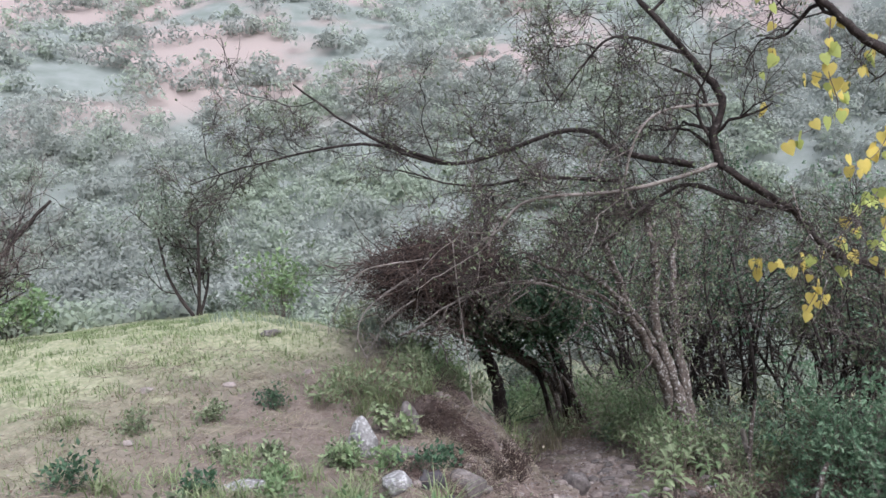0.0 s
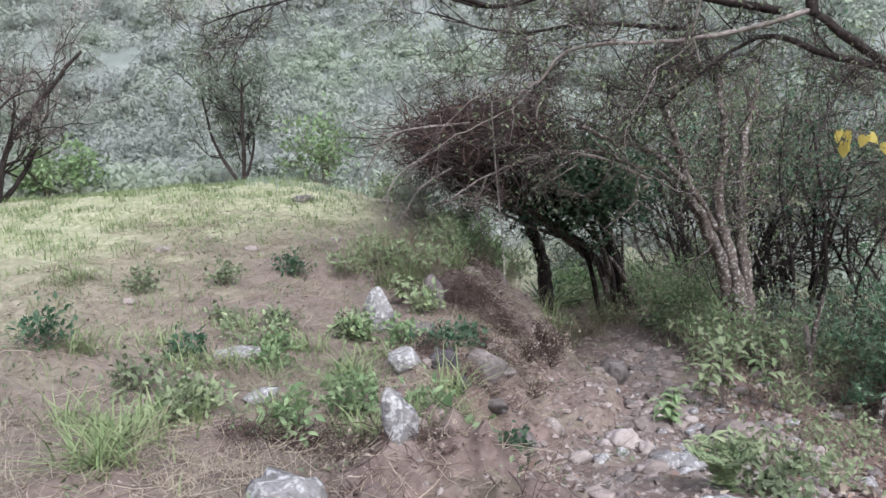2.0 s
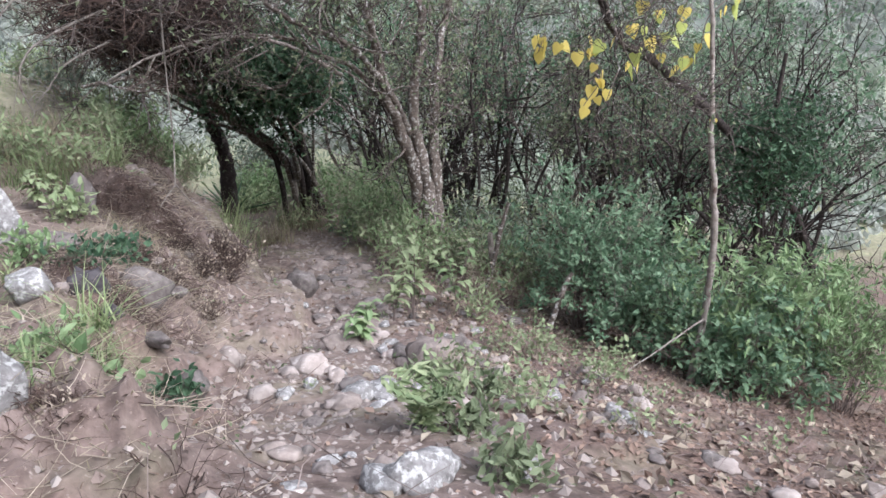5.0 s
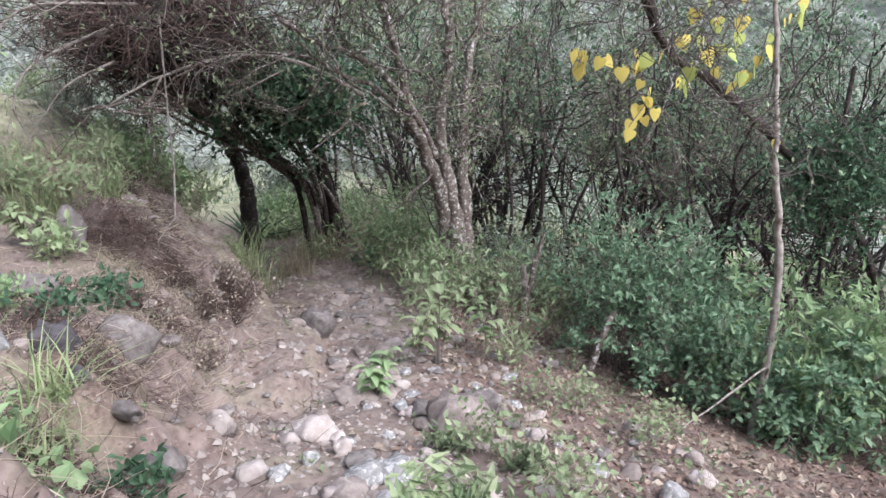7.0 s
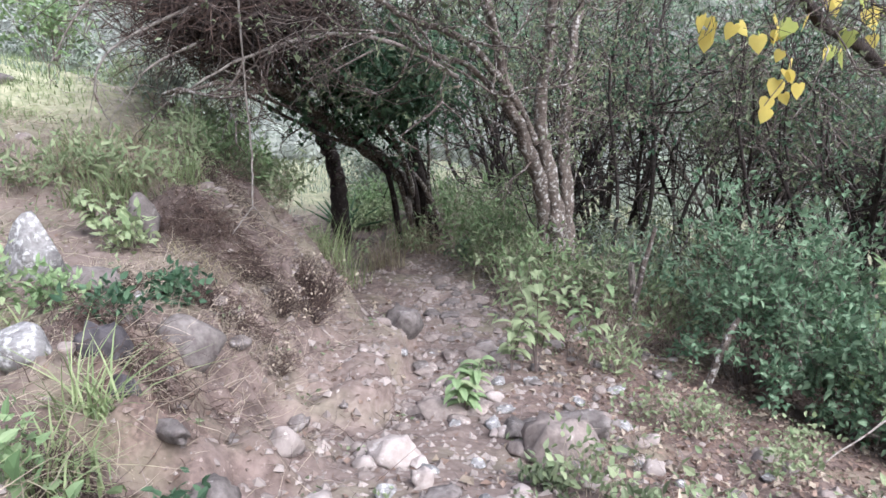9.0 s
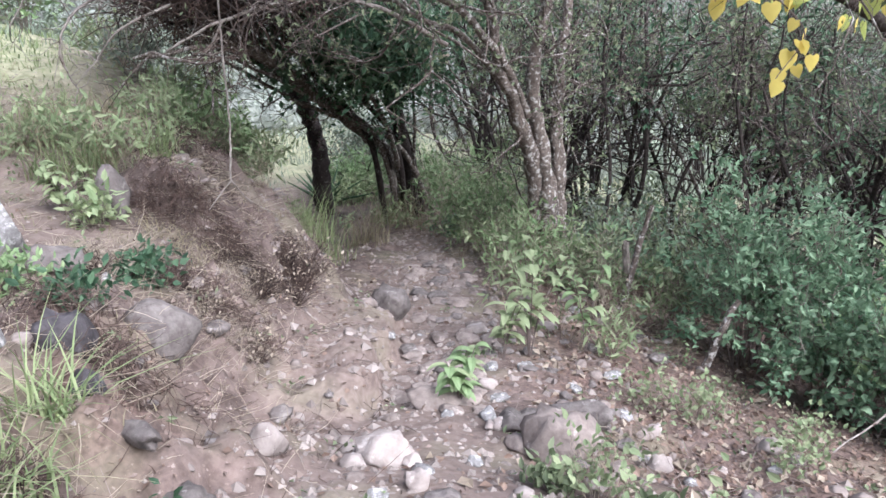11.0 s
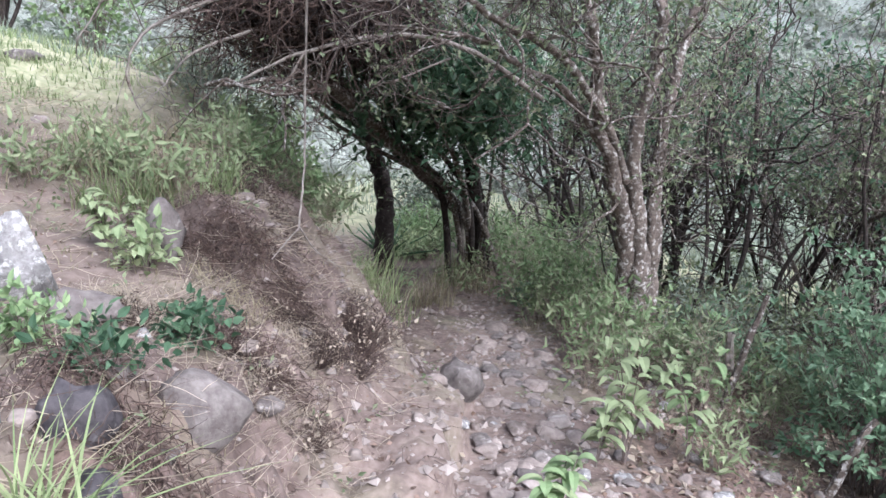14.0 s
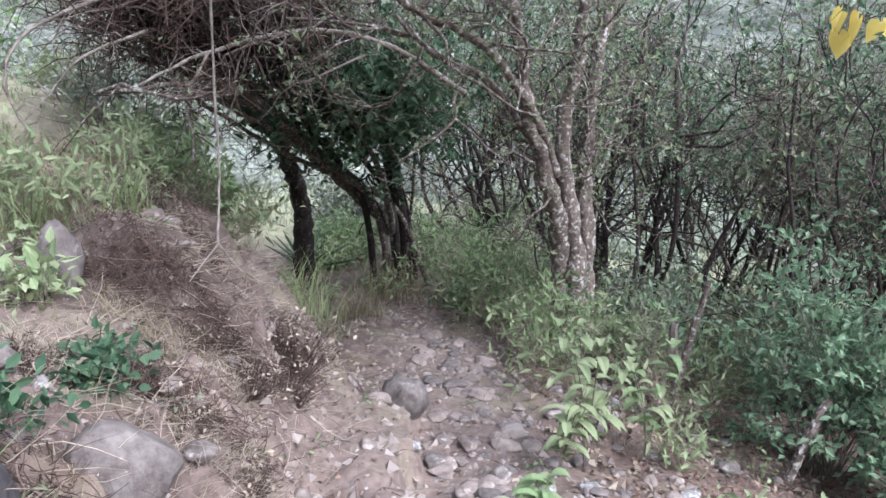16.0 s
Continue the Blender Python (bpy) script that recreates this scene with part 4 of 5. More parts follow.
for x, y, wide, tall, mat in ((-0.9, 15.7, 1.1, 0.7, LEAF_PALE), (-0.5, 14.9, 0.9, 0.6, LEAF_FRESH), (-1.6, 16.3, 1.2, 0.7, LEAF_SAGE), (-1.2, 17.0, 1.2, 0.8, LEAF_OLIVE), (-0.5, 16.4, 1.1, 0.8, LEAF_FRESH), (-2.2, 16.9, 1.2, 0.7, LEAF_PALE)):
    bush("undergrowth", "pale weedy scrub on the crumbling terrace edge", at_ground((x, y)), wide, wide * 0.8, tall, 34, 700, 0.1, mat, STRAW, "undergrowth", 0.3, "undergrowth on the terrace edge", r=0.004)
bush("grey_scrub", "grey scrub below the terrace edge", at_ground((-2.4, 19.2)), 2.0, 1.6, 0.8, 40, 900, 0.1, LEAF_SAGE)
bush("dry_bush", "low dry brown bush on the eroded bank", at_ground((0.56, 11.76, -2.43)), 0.95, 0.7, 0.5, 150, 260, 0.045, STRAW, TWIG_BROWN, r=0.005)
for px, wide, tall in (((0.05, 11.14, -1.99), 0.5, 0.26), ((-0.22, 10.34, -1.81), 0.4, 0.22), ((0.3, 11.09, -2.2), 0.55, 0.3), ((0.62, 11.26, -2.48), 0.5, 0.25), ((0.01, 10.06, -2), 0.45, 0.22), ((0.83, 18.72, -3.97), 0.5, 0.3), ((-0.75, 10, -1.51), 0.4, 0.2), ((0.37, 9.99, -2.28), 0.45, 0.18), ((-0.91, 5.84, -1.11), 0.5, 0.22), ((-0.27, 5.96, -1.26), 0.5, 0.2)):
    bush("dry_shrublet", "small dry brown shrublet on the eroded bank", at_ground(px), wide, wide * 0.8, tall, 60, 90, 0.035, STRAW, TWIG_BROWN, "bush", 0.5, "dry shrublets on the bank", droop=0.1, r=0.004)
def leafy_weed(px, wide, tall, mat):
    return bush("leafy_weed", "low leafy green weed on bare earth", at_ground(px), wide, wide * 0.8, tall, 20, 220, 0.075, mat, TWIG_GREY, "weed", 0.45, "low leafy weeds", r=0.003)


for px, wide, tall, mat in (((-2.89, 6.96, -0.94), 0.5, 0.3, LEAF_OLIVE), ((-3.96, 7.51, -0.78), 0.5, 0.32, LEAF_DARK), ((-2.85, 7.97, -1.04), 0.45, 0.26, LEAF_DARK), ((-2.13, 8.06, -1.19), 0.4, 0.28, LEAF_FRESH), ((-1.63, 9.52, -1.38), 0.4, 0.3, LEAF_OLIVE), ((-0.52, 9.04, -1.59), 0.4, 0.3, LEAF_DARK), ((-0.93, 10.93, -1.48), 0.25, 0.2, LEAF_PALE), ((-3.65, 11.06, -0.98), 0.4, 0.3, LEAF_OLIVE), ((-4.51, 10.39, -0.82), 0.4, 0.25, LEAF_OLIVE), ((-2.95, 11.82, -1.07), 0.35, 0.35, LEAF_DARK)):
    leafy_weed(px, wide, tall, mat)
for px, wide, tall, mat in (((-1, 6.81, -1.26), 0.4, 0.25, LEAF_FRESH), ((-0.46, 6.88, -1.35), 0.45, 0.35, LEAF_FRESH), ((0.19, 7.15, -1.78), 0.35, 0.25, LEAF_DARK), ((1.96, 6.13, -1.7), 0.35, 0.2, LEAF_OLIVE), ((1.87, 5.32, -1.45), 0.35, 0.2, LEAF_OLIVE), ((2.2, 8.0), 0.2, 0.16, LEAF_OLIVE), ((2.61, 7.48), 0.22, 0.18, LEAF_OLIVE), ((-0.41, 10.06, -1.69), 0.26, 0.2, LEAF_DARK), ((-6.28, 44.33, -4.72), 0.7, 0.45, LEAF_OLIVE), ((-3.64, 42, -5.2), 0.8, 0.5, LEAF_FRESH), ((-1.78, 12.63, -1.22), 0.5, 0.35, LEAF_PALE), ((-1.12, 38.05, -5.09), 0.9, 0.5, LEAF_FRESH)):
    leafy_weed(px, wide, tall, mat)
bush("broadleaf_plant", "small dark green broad-leaved plant on the bank", at_ground((-0.33, 10.14, -1.74)), 0.42, 0.34, 0.3, 22, 150, 0.07, LEAF_DARK, category="plant", leaf_wid=0.7, r=0.004)
bush("broadleaf_plant", "pale green broad-leaved plant on top of the bank", at_ground((-0.9, 10.81, -1.48)), 0.34, 0.3, 0.34, 14, 90, 0.11, LEAF_PALE, category="plant", leaf_wid=0.5, r=0.004)
bush("broadleaf_plant", "bright green broad-leaved plant beside lichened rocks", at_ground((-0.2, 6.77, -1.47)), 0.42, 0.4, 0.2, 16, 45, 0.1, LEAF_FRESH, category="plant", leaf_wid=0.8, r=0.004)
def leafy_plant(label, place, stems, tall, per, leaf_len, leaf_wid, mat, lean=0.25):
    """Upright stems with whorls of long drooping leaves."""
    ob = thing("leafy_plant", label, "plant", place)
    for s in range(stems):
        az = rng.random() * 6.28
        top = np.array([math.cos(az) * lean * tall, math.sin(az) * lean * tall, tall * rng.uniform(0.7, 1.0)])
        p = rounded([np.array([0, 0, -0.04]), top * np.array([0.3, 0.3, 0.5]), top], 6)
        b = Build()
        tube(b, p, 0.007, 0.003, 5, 0.05)
        stem = part("stem", b, TWIG_GREY, ob)
        for k in range(per):
            q = p[int(len(p) * (0.3 + 0.7 * (k + 0.5) / per))] if k < per - 1 else p[-1]
            a = k * 2.4 + rng.random()
            b = Build()
            leaf_strip(b, q, np.array([math.cos(a), math.sin(a), 0]), leaf_len * rng.uniform(0.6, 1.05), leaf_wid * rng.uniform(0.8, 1.2), rng.uniform(0.1, 0.7), rng.uniform(0.8, 1.5))
            part("leaf", b, mat if rng.random() < 0.75 else LEAF_PALE, stem)
    return ob


leafy_plant("tall yellowish-green plant with long drooping leaves beside the trail", at_ground((2.97, 11.3, -2.35)), 6, 1.35, 9, 0.25, 0.085, LEAF_PALE, 0.22)
leafy_plant("green plant with long drooping leaves beside the trail", at_ground((3.68, 11.6, -2.51)), 4, 1.2, 9, 0.23, 0.08, LEAF_FRESH, 0.2)
leafy_plant("small light green leafy plant among trail stones", at_ground((1.97, 9.77, -2.79)), 4, 0.5, 11, 0.22, 0.07, LEAF_FRESH, 0.25)
leafy_plant("pale leafy plant beside the trail", at_ground((2.62, 11, -2.49)), 3, 0.8, 10, 0.24, 0.075, LEAF_PALE, 0.2)
leafy_plant("pale broad-leaved plant on the bank", at_ground((-1.17, 11.66, -1.43)), 4, 0.3, 8, 0.15, 0.05, LEAF_PALE, 0.3)
leafy_plant("pale green leafy plant below the bank's lip", at_ground((1.29, 17.79, -3.88)), 3, 0.4, 9, 0.16, 0.05, LEAF_FRESH, 0.3)
bush("dry_shoot", "thin dry seeding shoot beside the trail", at_ground((4.25, 12.64, -3.64)), 0.5, 0.4, 1.25, 9, 40, 0.06, STRAW, STRAW, category="plant", r=0.006)
for px in ((3.76, 10.29, -3.24), (4.19, 10.08, -3.34), (5.03, 9.65, -3.5), (2.61, 6.85, -2.02), (4.5, 9.14, -3.24), (2.39, 7.79, -2.28)):
    bush("small_weed", "small pale weed growing out of stony litter", at_ground(px), 0.5, 0.4, 0.42, 14, 150, 0.06, LEAF_PALE, STRAW, "weed", 0.6, "small weeds on the slope", r=0.004)

for k in range(9):
    y = rng.uniform(5.5, 13)
    bush("small_weed", "small pale weed growing out of stony litter", at_ground((float(trail_x(y)) + rng.uniform(0.7, 3.2), y)), 0.4, 0.35, rng.uniform(0.25, 0.6), 9, 45, 0.05, (LEAF_PALE, LEAF_OLIVE, LEAF_FRESH)[k % 3], STRAW, "weed", 0.5, "small weeds on the slope", r=0.003)


def fern(label, place, count, length, mat):
    """A clump of upright fronds, each with two rows of leaflets."""
    ob = thing("fern", label, "fern", place)
    for k in range(count):
        az = k * 2.4 + rng.random()
        out = np.array([math.cos(az), math.sin(az), 0])
        s = np.linspace(0, 1, 16)[:, None]
        p = s * length * (0.45 * out * s + np.array([0, 0, 1]) * (1 - 0.3 * s))
        b = Build()
        tube(b, p, 0.005, 0.002, 4, 0.05)
        side = np.array([-out[1], out[0], 0])
        q = np.repeat(p[2:], 2, 0)
        w = np.tile(np.stack([side, -side]), (14, 1)) + 0.35 * np.array([0, 0, 1])
        leaves(b, q, 0.12 * length / 0.5, 0.035, w, 0.12, 0.1)
        part("frond", b, mat, ob)
    return ob


fern("bright yellow-green fern clump among stones", at_ground((1.65, 6.16, -1.66)), 11, 0.5, LEAF_PALE)

# agave under the tangled tree
aloe = thing("agave", "grey-green agave rosette beneath the leaning tree", "agave", at_ground((0.96, 20.5, -3.6)))
for k in range(16):
    az = k * 2.4
    b = Build()
    s = np.linspace(0, 1, 7)[:, None]
    out = np.array([math.cos(az), math.sin(az), 0])
    p = s * 0.95 * (out * (0.5 + 0.35 * (k % 3)) + np.array([0, 0, 0.75 - 0.2 * (k % 3)]))
    tube(b, p, 0.055, 0.006, 5, 0.02)
    part("leaf", b, LEAF_DARK, aloe)

# ---- grass ----
def tuft(label, place, count, tall, wide, mat, spread=0.12, lean=0.7, group="grass tufts"):
    ob = thing("grass_tuft", label, "grass", place, 0, group)
    b = Build()
    base = np.stack([rng.normal(size=count) * spread, rng.normal(size=count) * spread, np.full(count, -0.03)], 1)
    blades(b, base, tall, wide, lean, 4)
    part("blade_mass", b, mat, ob, kind="stuff")
    b = Build()
    n = count // 3
    base = np.stack([rng.normal(size=n) * spread * 1.2, rng.normal(size=n) * spread * 1.2, np.full(n, -0.03)], 1)
    blades(b, base, tall * 0.7, wide * 0.7, lean * 1.8, 4)
    part("dead_blade_mass", b, GRASS_DRY if mat is GRASS else STRAW, ob, "dead straw-coloured blades", kind="stuff")
    return ob


GREEN = "tuft of long green grass on bare earth"
for px, c, h, sp in (((-2.11, 5.03, -0.76), 130, 0.34, 0.11), ((-3.71, 7.46, -0.82), 90, 0.26, 0.16), ((-3.41, 8.33, -0.96), 80, 0.22, 0.18), ((-1.62, 6.73, -1.16), 80, 0.3, 0.14),
                     ((-1.39, 8.15, -1.35), 90, 0.32, 0.14), ((-2.45, 7.79, -1.1), 70, 0.25, 0.16), ((-2.82, 7.73, -1.03), 70, 0.22, 0.14), ((-0.3, 7.85), 40, 0.4, 0.06),
                     ((-1.28, 7.65, -1.33), 110, 0.34, 0.13), ((-2, 8.85, -1.28), 70, 0.3, 0.14), ((-1.29, 8.94, -1.43), 60, 0.22, 0.14), ((-2.3, 5.61, -0.84), 140, 0.3, 0.14), ((-5.37, 10.38, -0.65), 70, 0.3, 0.16)):
    tuft(GREEN, at_ground(px), int(c * 1.1), h * 1.1, 0.018, GRASS, sp * 0.9, 1.0)
for px, c, h, sp in (((-0.45, 7.87, -1.52), 22, 0.55, 0.05), ((-1.84, 13.1, -1.16), 110, 0.5, 0.16), ((-1.47, 14.02, -1.14), 90, 0.45, 0.2), ((-1.79, 12.67, -1.22), 120, 0.5, 0.2), ((-2.14, 12.89, -1.12), 80, 0.4, 0.2),
                     ((-2.12, 13.46, -1.07), 90, 0.45, 0.16), ((-2.3, 12.45, -1.14), 60, 0.3, 0.2), ((-0.95, 14.71, -1.18), 110, 0.5, 0.25), ((-3.17, 33.55, -4.84), 100, 0.5, 0.25), ((-3.46, 39.14, -5.15), 90, 0.4, 0.2), ((-0.64, 14.25, -1.38), 90, 0.35, 0.2)):
    tuft("tuft of tall yellowing grass on the bank", at_ground(px), c, h, 0.012, GRASS_DRY if rng.random() < 0.5 else GRASS, sp, 0.75)


def scatter(n, x0, x1, y0, y1, keep):
    x, y = rng.uniform(x0, x1, n), rng.uniform(y0, y1, n)
    k = rng.random(n) < keep(x, y)
    x, y = x[k], y[k]
    return np.stack([x, y, height(x, y) - 0.005], 1)


def patchy(x, y, size=1.1):
    return np.array([0.5 + 0.9 * noise.noise((a * size, c * size, 5)) for a, c in zip(x, y)])


b = Build()
blades(b, scatter(110000, -16, 0, 4, 22, lambda x, y: green_share(x, y) * np.clip(patchy(x, y, 1.6) * 1.6 - 0.45, 0.03, 1)), 0.16, 0.013, 0.9, 2)
tagged(part("terrace_grass", b, GRASS), "short patchy green grass on the terrace", "grass", kind="stuff")
b = Build()
blades(b, scatter(22000, -6, 1.2, 1, 16, lambda x, y: ease(-0.6, 0.4, bank_x(y) - x) * np.clip(patchy(x, y, 1.7), 0, 1) * 0.6), 0.09, 0.008, 0.9, 2)
tagged(part("dry_grass", b, GRASS_DRY), "short dry straw-coloured grass on bare earth", "grass", kind="stuff")
b = Build()
blades(b, scatter(30000, -6, 16, 17, 36, lambda x, y: green_share(x, y) * np.clip(patchy(x, y, 0.6), 0.1, 1)), 0.25, 0.02, 0.5, 2)
tagged(part("meadow_grass", b, LEAF_SAGE), "green meadow grass beyond the trees", "grass", kind="stuff")

# straw, twigs and roots lying on the bank and terrace
pts = scatter(24000, -6.5, 1.6, 2, 15, lambda x, y: np.clip(patchy(x, y, 1.3), 0, 1) * ease(-0.9, 0.3, bank_x(y) - x))
az = rng.random(len(pts)) * 6.28
b = Build()
twigs(b, pts + np.array([0, 0, 0.015]), np.stack([np.cos(az), np.sin(az), 0.12 * rng.normal(size=len(az))], 1), rng.uniform(0.12, 0.5, len(pts)), 0.0036, 3, 0.25)
pts = scatter(3500, -1.6, 1.5, 6, 14.5, lambda x, y: ease(1.2, 0.2, np.abs(x - bank_x(y) + 0.1)) * np.clip(patchy(x, y, 1.8) + 0.2, 0, 1))
az = rng.random(len(pts)) * 6.28
twigs(b, pts + np.array([0, 0, 0.02]), np.stack([np.cos(az), np.sin(az), 0.25 * rng.normal(size=len(az))], 1), rng.uniform(0.08, 0.35, len(pts)), 0.003, 3, 0.3)
tagged(part("straw", b, STRAW), "loose pale straw and thin stalks on the earth", "straw", kind="stuff")
pts = scatter(2600, -0.8, 7, 4, 15, lambda x, y: 0.25 + 0.75 * ease(0.9, 2.0, x - trail_x(y)))
az = rng.random(len(pts)) * 6.28
b = Build()
twigs(b, pts + np.array([0, 0, 0.02]), np.stack([np.cos(az), np.sin(az), 0.15 * rng.normal(size=len(az))], 1), rng.uniform(0.15, 0.6, len(pts)), 0.004, 3, 0.25)
tagged(part("fallen_twigs", b, TWIG_GREY), "fallen grey twigs on the ground", "twigs", kind="stuff")

# a dark fringe of roots and dead stalks under the bank's lip
for px, wide, n in (((-0.4, 5.05), 0.34, 420), ((-0.08, 5.0), 0.34, 420), ((0.22, 5.2), 0.3, 300), ((-0.75, 11.52), 0.28, 300), ((-0.5, 11.45), 0.28, 380), ((-0.25, 11.4), 0.28, 400), ((0.0, 11.33), 0.28, 380), ((0.2, 11.3), 0.26, 260), ((-0.4, 12.4), 0.3, 180), ((-0.1, 12.3), 0.3, 160), ((-0.16, 10.35, -1.86), 0.3, 300), ((0.14, 10.39, -2.09), 0.35, 400), ((-0.55, 8.81, -1.55), 0.35, 500), ((-0.56, 6.03, -1.17), 0.28, 250), ((-1.29, 6.27, -1.16), 0.3, 250), ((-1.48, 5.97, -1.07), 0.3, 300), ((-0.2, 8.49, -1.74), 0.35, 350), ((-0.3, 7.2, -1.48), 0.3, 350), ((-0.44, 12.71, -1.47), 0.4, 400)):
    ob = thing("root_tangle", "dark tangle of dead roots and stalks on the bank", "roots", at_ground(px), 0, "root tangles")
    b = Build()
    st = rng.normal(size=(n, 3)) * np.array([wide * 0.5, wide * 0.4, 0.06]) + np.array([0, 0, 0.05])
    st[:, 2] += height(st[:, 0] + px[0], st[:, 1] + px[1]) - float(height(px[0], px[1]))
    twigs(b, st, rng.normal(size=(n, 3)) + np.array([0.3, -0.5, -0.1]), rng.uniform(0.1, 0.35, n), 0.004, 4, 0.45, 0.25)
    part("root_mass", b, TWIG_BROWN, ob, kind="stuff")

# tall weeds on top of the bank and round the trunks
for px, wide, tall, mat in (((-0.75, 13.5), 0.6, 0.6, LEAF_PALE), ((-0.2, 14.0), 0.6, 0.75, LEAF_FRESH), ((0.2, 13.7), 0.5, 0.7, LEAF_PALE), ((-1.5, 12.6), 0.5, 0.45, LEAF_PALE), ((-2.2, 12.2), 0.6, 0.4, LEAF_PALE), ((2.25, 17.6), 0.6, 0.8, LEAF_PALE), ((3.4, 15.2), 0.7, 1.0, LEAF_PALE), ((3.6, 13.4), 0.5, 0.9, LEAF_FRESH), ((4.6, 12.8), 0.7, 0.8, LEAF_PALE), ((3.2, 13.2), 0.5, 1.0, LEAF_PALE), ((3.5, 14.4), 0.6, 1.2, LEAF_FRESH), ((3.0, 15.6), 0.6, 1.1, LEAF_PALE), ((4.9, 13.6), 0.7, 1.2, LEAF_FRESH), ((5.2, 12.9), 0.6, 0.9, LEAF_PALE), ((2.9, 17.0), 0.6, 1.1, LEAF_FRESH), ((3.3, 18.2), 0.7, 1.3, LEAF_PALE), ((4.4, 14.0), 0.6, 1.1, LEAF_PALE), ((4.0, 11.6), 0.5, 0.5, LEAF_PALE)):
    bush("tall_weed", "tall wispy green weed with narrow leaves beside the trail", at_ground(px), wide, wide * 0.8, tall, 20, 150, 0.12, mat, STRAW, "weed", 0.25, "tall weeds", r=0.003)
for px in ((2.1, 18.3), (2.45, 17.9), (1.6, 16.6), (0.9, 15.4), (0.7, 14.4)):
    tuft("tuft of tall yellowing grass beside the trail", at_ground(px), 130, 0.75, 0.012, GRASS if rng.random() < 0.6 else GRASS_DRY, 0.18, 0.6)
leafy_plant("pale plant with long drooping leaves on the bank", at_ground((-1.26, 11.17, -1.45)), 5, 0.5, 9, 0.19, 0.06, LEAF_PALE, 0.25)

# pale grasses and weeds along the top of the bank
for k in range(16):
    x, y = rng.uniform(-2.2, -0.35), rng.uniform(11.5, 13.6)
    if k % 2:
        tuft("tuft of tall yellowing grass on the bank", at_ground((x, y)), int(rng.integers(35, 70)), rng.uniform(0.4, 0.65), 0.012, (GRASS, GRASS_DRY)[k % 4 == 1], rng.uniform(0.06, 0.12), 0.7)
    else:
        bush("tall_weed", "tall wispy green weed with narrow leaves on the bank", at_ground((x, y)), 0.45, 0.4, rng.uniform(0.35, 0.6), 12, 110, 0.1, LEAF_PALE, STRAW, "weed", 0.3, "tall weeds", r=0.003)

# green weeds crowding round the lichened rocks
for k in range(26):
    x, y = rng.uniform(-3.2, -0.35), rng.uniform(6.0, 9.6)
    if k % 2:
        tuft(GREEN, at_ground((x, y)), int(rng.integers(25, 60)), rng.uniform(0.22, 0.4), 0.017, GRASS, rng.uniform(0.05, 0.13), 1.0)
    else:
        leafy_weed((x, y), rng.uniform(0.3, 0.5), rng.uniform(0.18, 0.35), (LEAF_FRESH, LEAF_OLIVE, LEAF_PALE)[k % 3])

# mats of dead bent grass
for px, wide, n in (((-1.03, 13.19, -1.28), 0.4, 420), ((-1.58, 13.93, -1.13), 0.5, 420), ((-0.88, 10.22, -1.49), 0.3, 300), ((-0.26, 10.99, -1.75), 0.35, 300), ((0.1, 11.04, -2.04), 0.3, 260), ((-0.84, 13.36, -1.26), 0.45, 400), ((-2.18, 7.53, -1.13), 0.5, 420), ((-1.16, 7.17, -1.3), 0.4, 380), ((-3.28, 5.61, -0.65), 0.7, 600), ((-1.63, 5.28, -0.91), 0.5, 420), ((-2.55, 4.27, -0.52), 0.6, 600), ((0.12, 9.94, -2.09), 0.3, 260)):
    mat_ob = thing("dead_grass_mat", "flattened mat of dead straw-coloured grass", "grass", at_ground(px, 0), 0, "mats of dead grass")
    b = Build()
    q = np.stack([rng.normal(size=n) * wide * 0.5, rng.normal(size=n) * wide * 0.5, np.zeros(n)], 1)
    q[:, 2] = height(q[:, 0] + px[0], q[:, 1] + px[1]) - float(height(px[0], px[1]))
    blades(b, q, 0.13, 0.006, 2.2, 3)
    part("blade_mass", b, STRAW if rng.random() < 0.6 else GRASS_DRY, mat_ob, kind="stuff")

# leaf litter
pale_b = Build()
pts = scatter(2600, 1.2, 7, 4, 16, lambda x, y: 0.1 + 0.9 * ease(0.5, 1.6, x - trail_x(y)))
leaves(pale_b, pts + np.array([0, 0, 0.02]), 0.085, 0.055, np.stack([rng.normal(size=len(pts)), rng.normal(size=len(pts)), 0.4 * rng.normal(size=len(pts))], 1), 0.3, 0.3)
b = Build()
pts = scatter(30000, 0, 12, 4, 20, lambda x, y: 0.06 + 0.94 * ease(0.7, 1.8, x - trail_x(y)))
leaves(b, pts + np.array([0, 0, 0.012]), 0.065, 0.042, np.stack([rng.normal(size=len(pts)), rng.normal(size=len(pts)), 0.25 * rng.normal(size=len(pts))], 1), 0.2, 0.15)
tagged(part("pale_leaf_litter", pale_b, STRAW), "pale curled dead leaves on the slope", "leaf litter", kind="stuff")
tagged(part("leaf_litter", b, LITTER), "brown fallen leaves covering the slope", "leaf litter", kind="stuff")
b = Build()
pts = scatter(3500, -6, 2, 3, 14, lambda x, y: 0.35 + 0.5 * ease(1.4, 0.3, np.abs(x - bank_x(y))))
leaves(b, pts + np.array([0, 0, 0.012]), 0.045, 0.028, np.stack([rng.normal(size=len(pts)), rng.normal(size=len(pts)), 0.25 * rng.normal(size=len(pts))], 1), 0.2, 0.15)
tagged(part("scattered_leaves", b, LITTER), "scattered dry leaves on bare earth", "leaf litter", kind="stuff")

# ---- stones ----
SHAPES = [stone_shape(k, f, r) for k, (f, r) in enumerate(((0.75, 0.25), (0.55, 0.2), (0.9, 0.3), (0.45, 0.22), (0.7, 0.14), (0.62, 0.28), (0.5, 0.3)))]
skins = {}


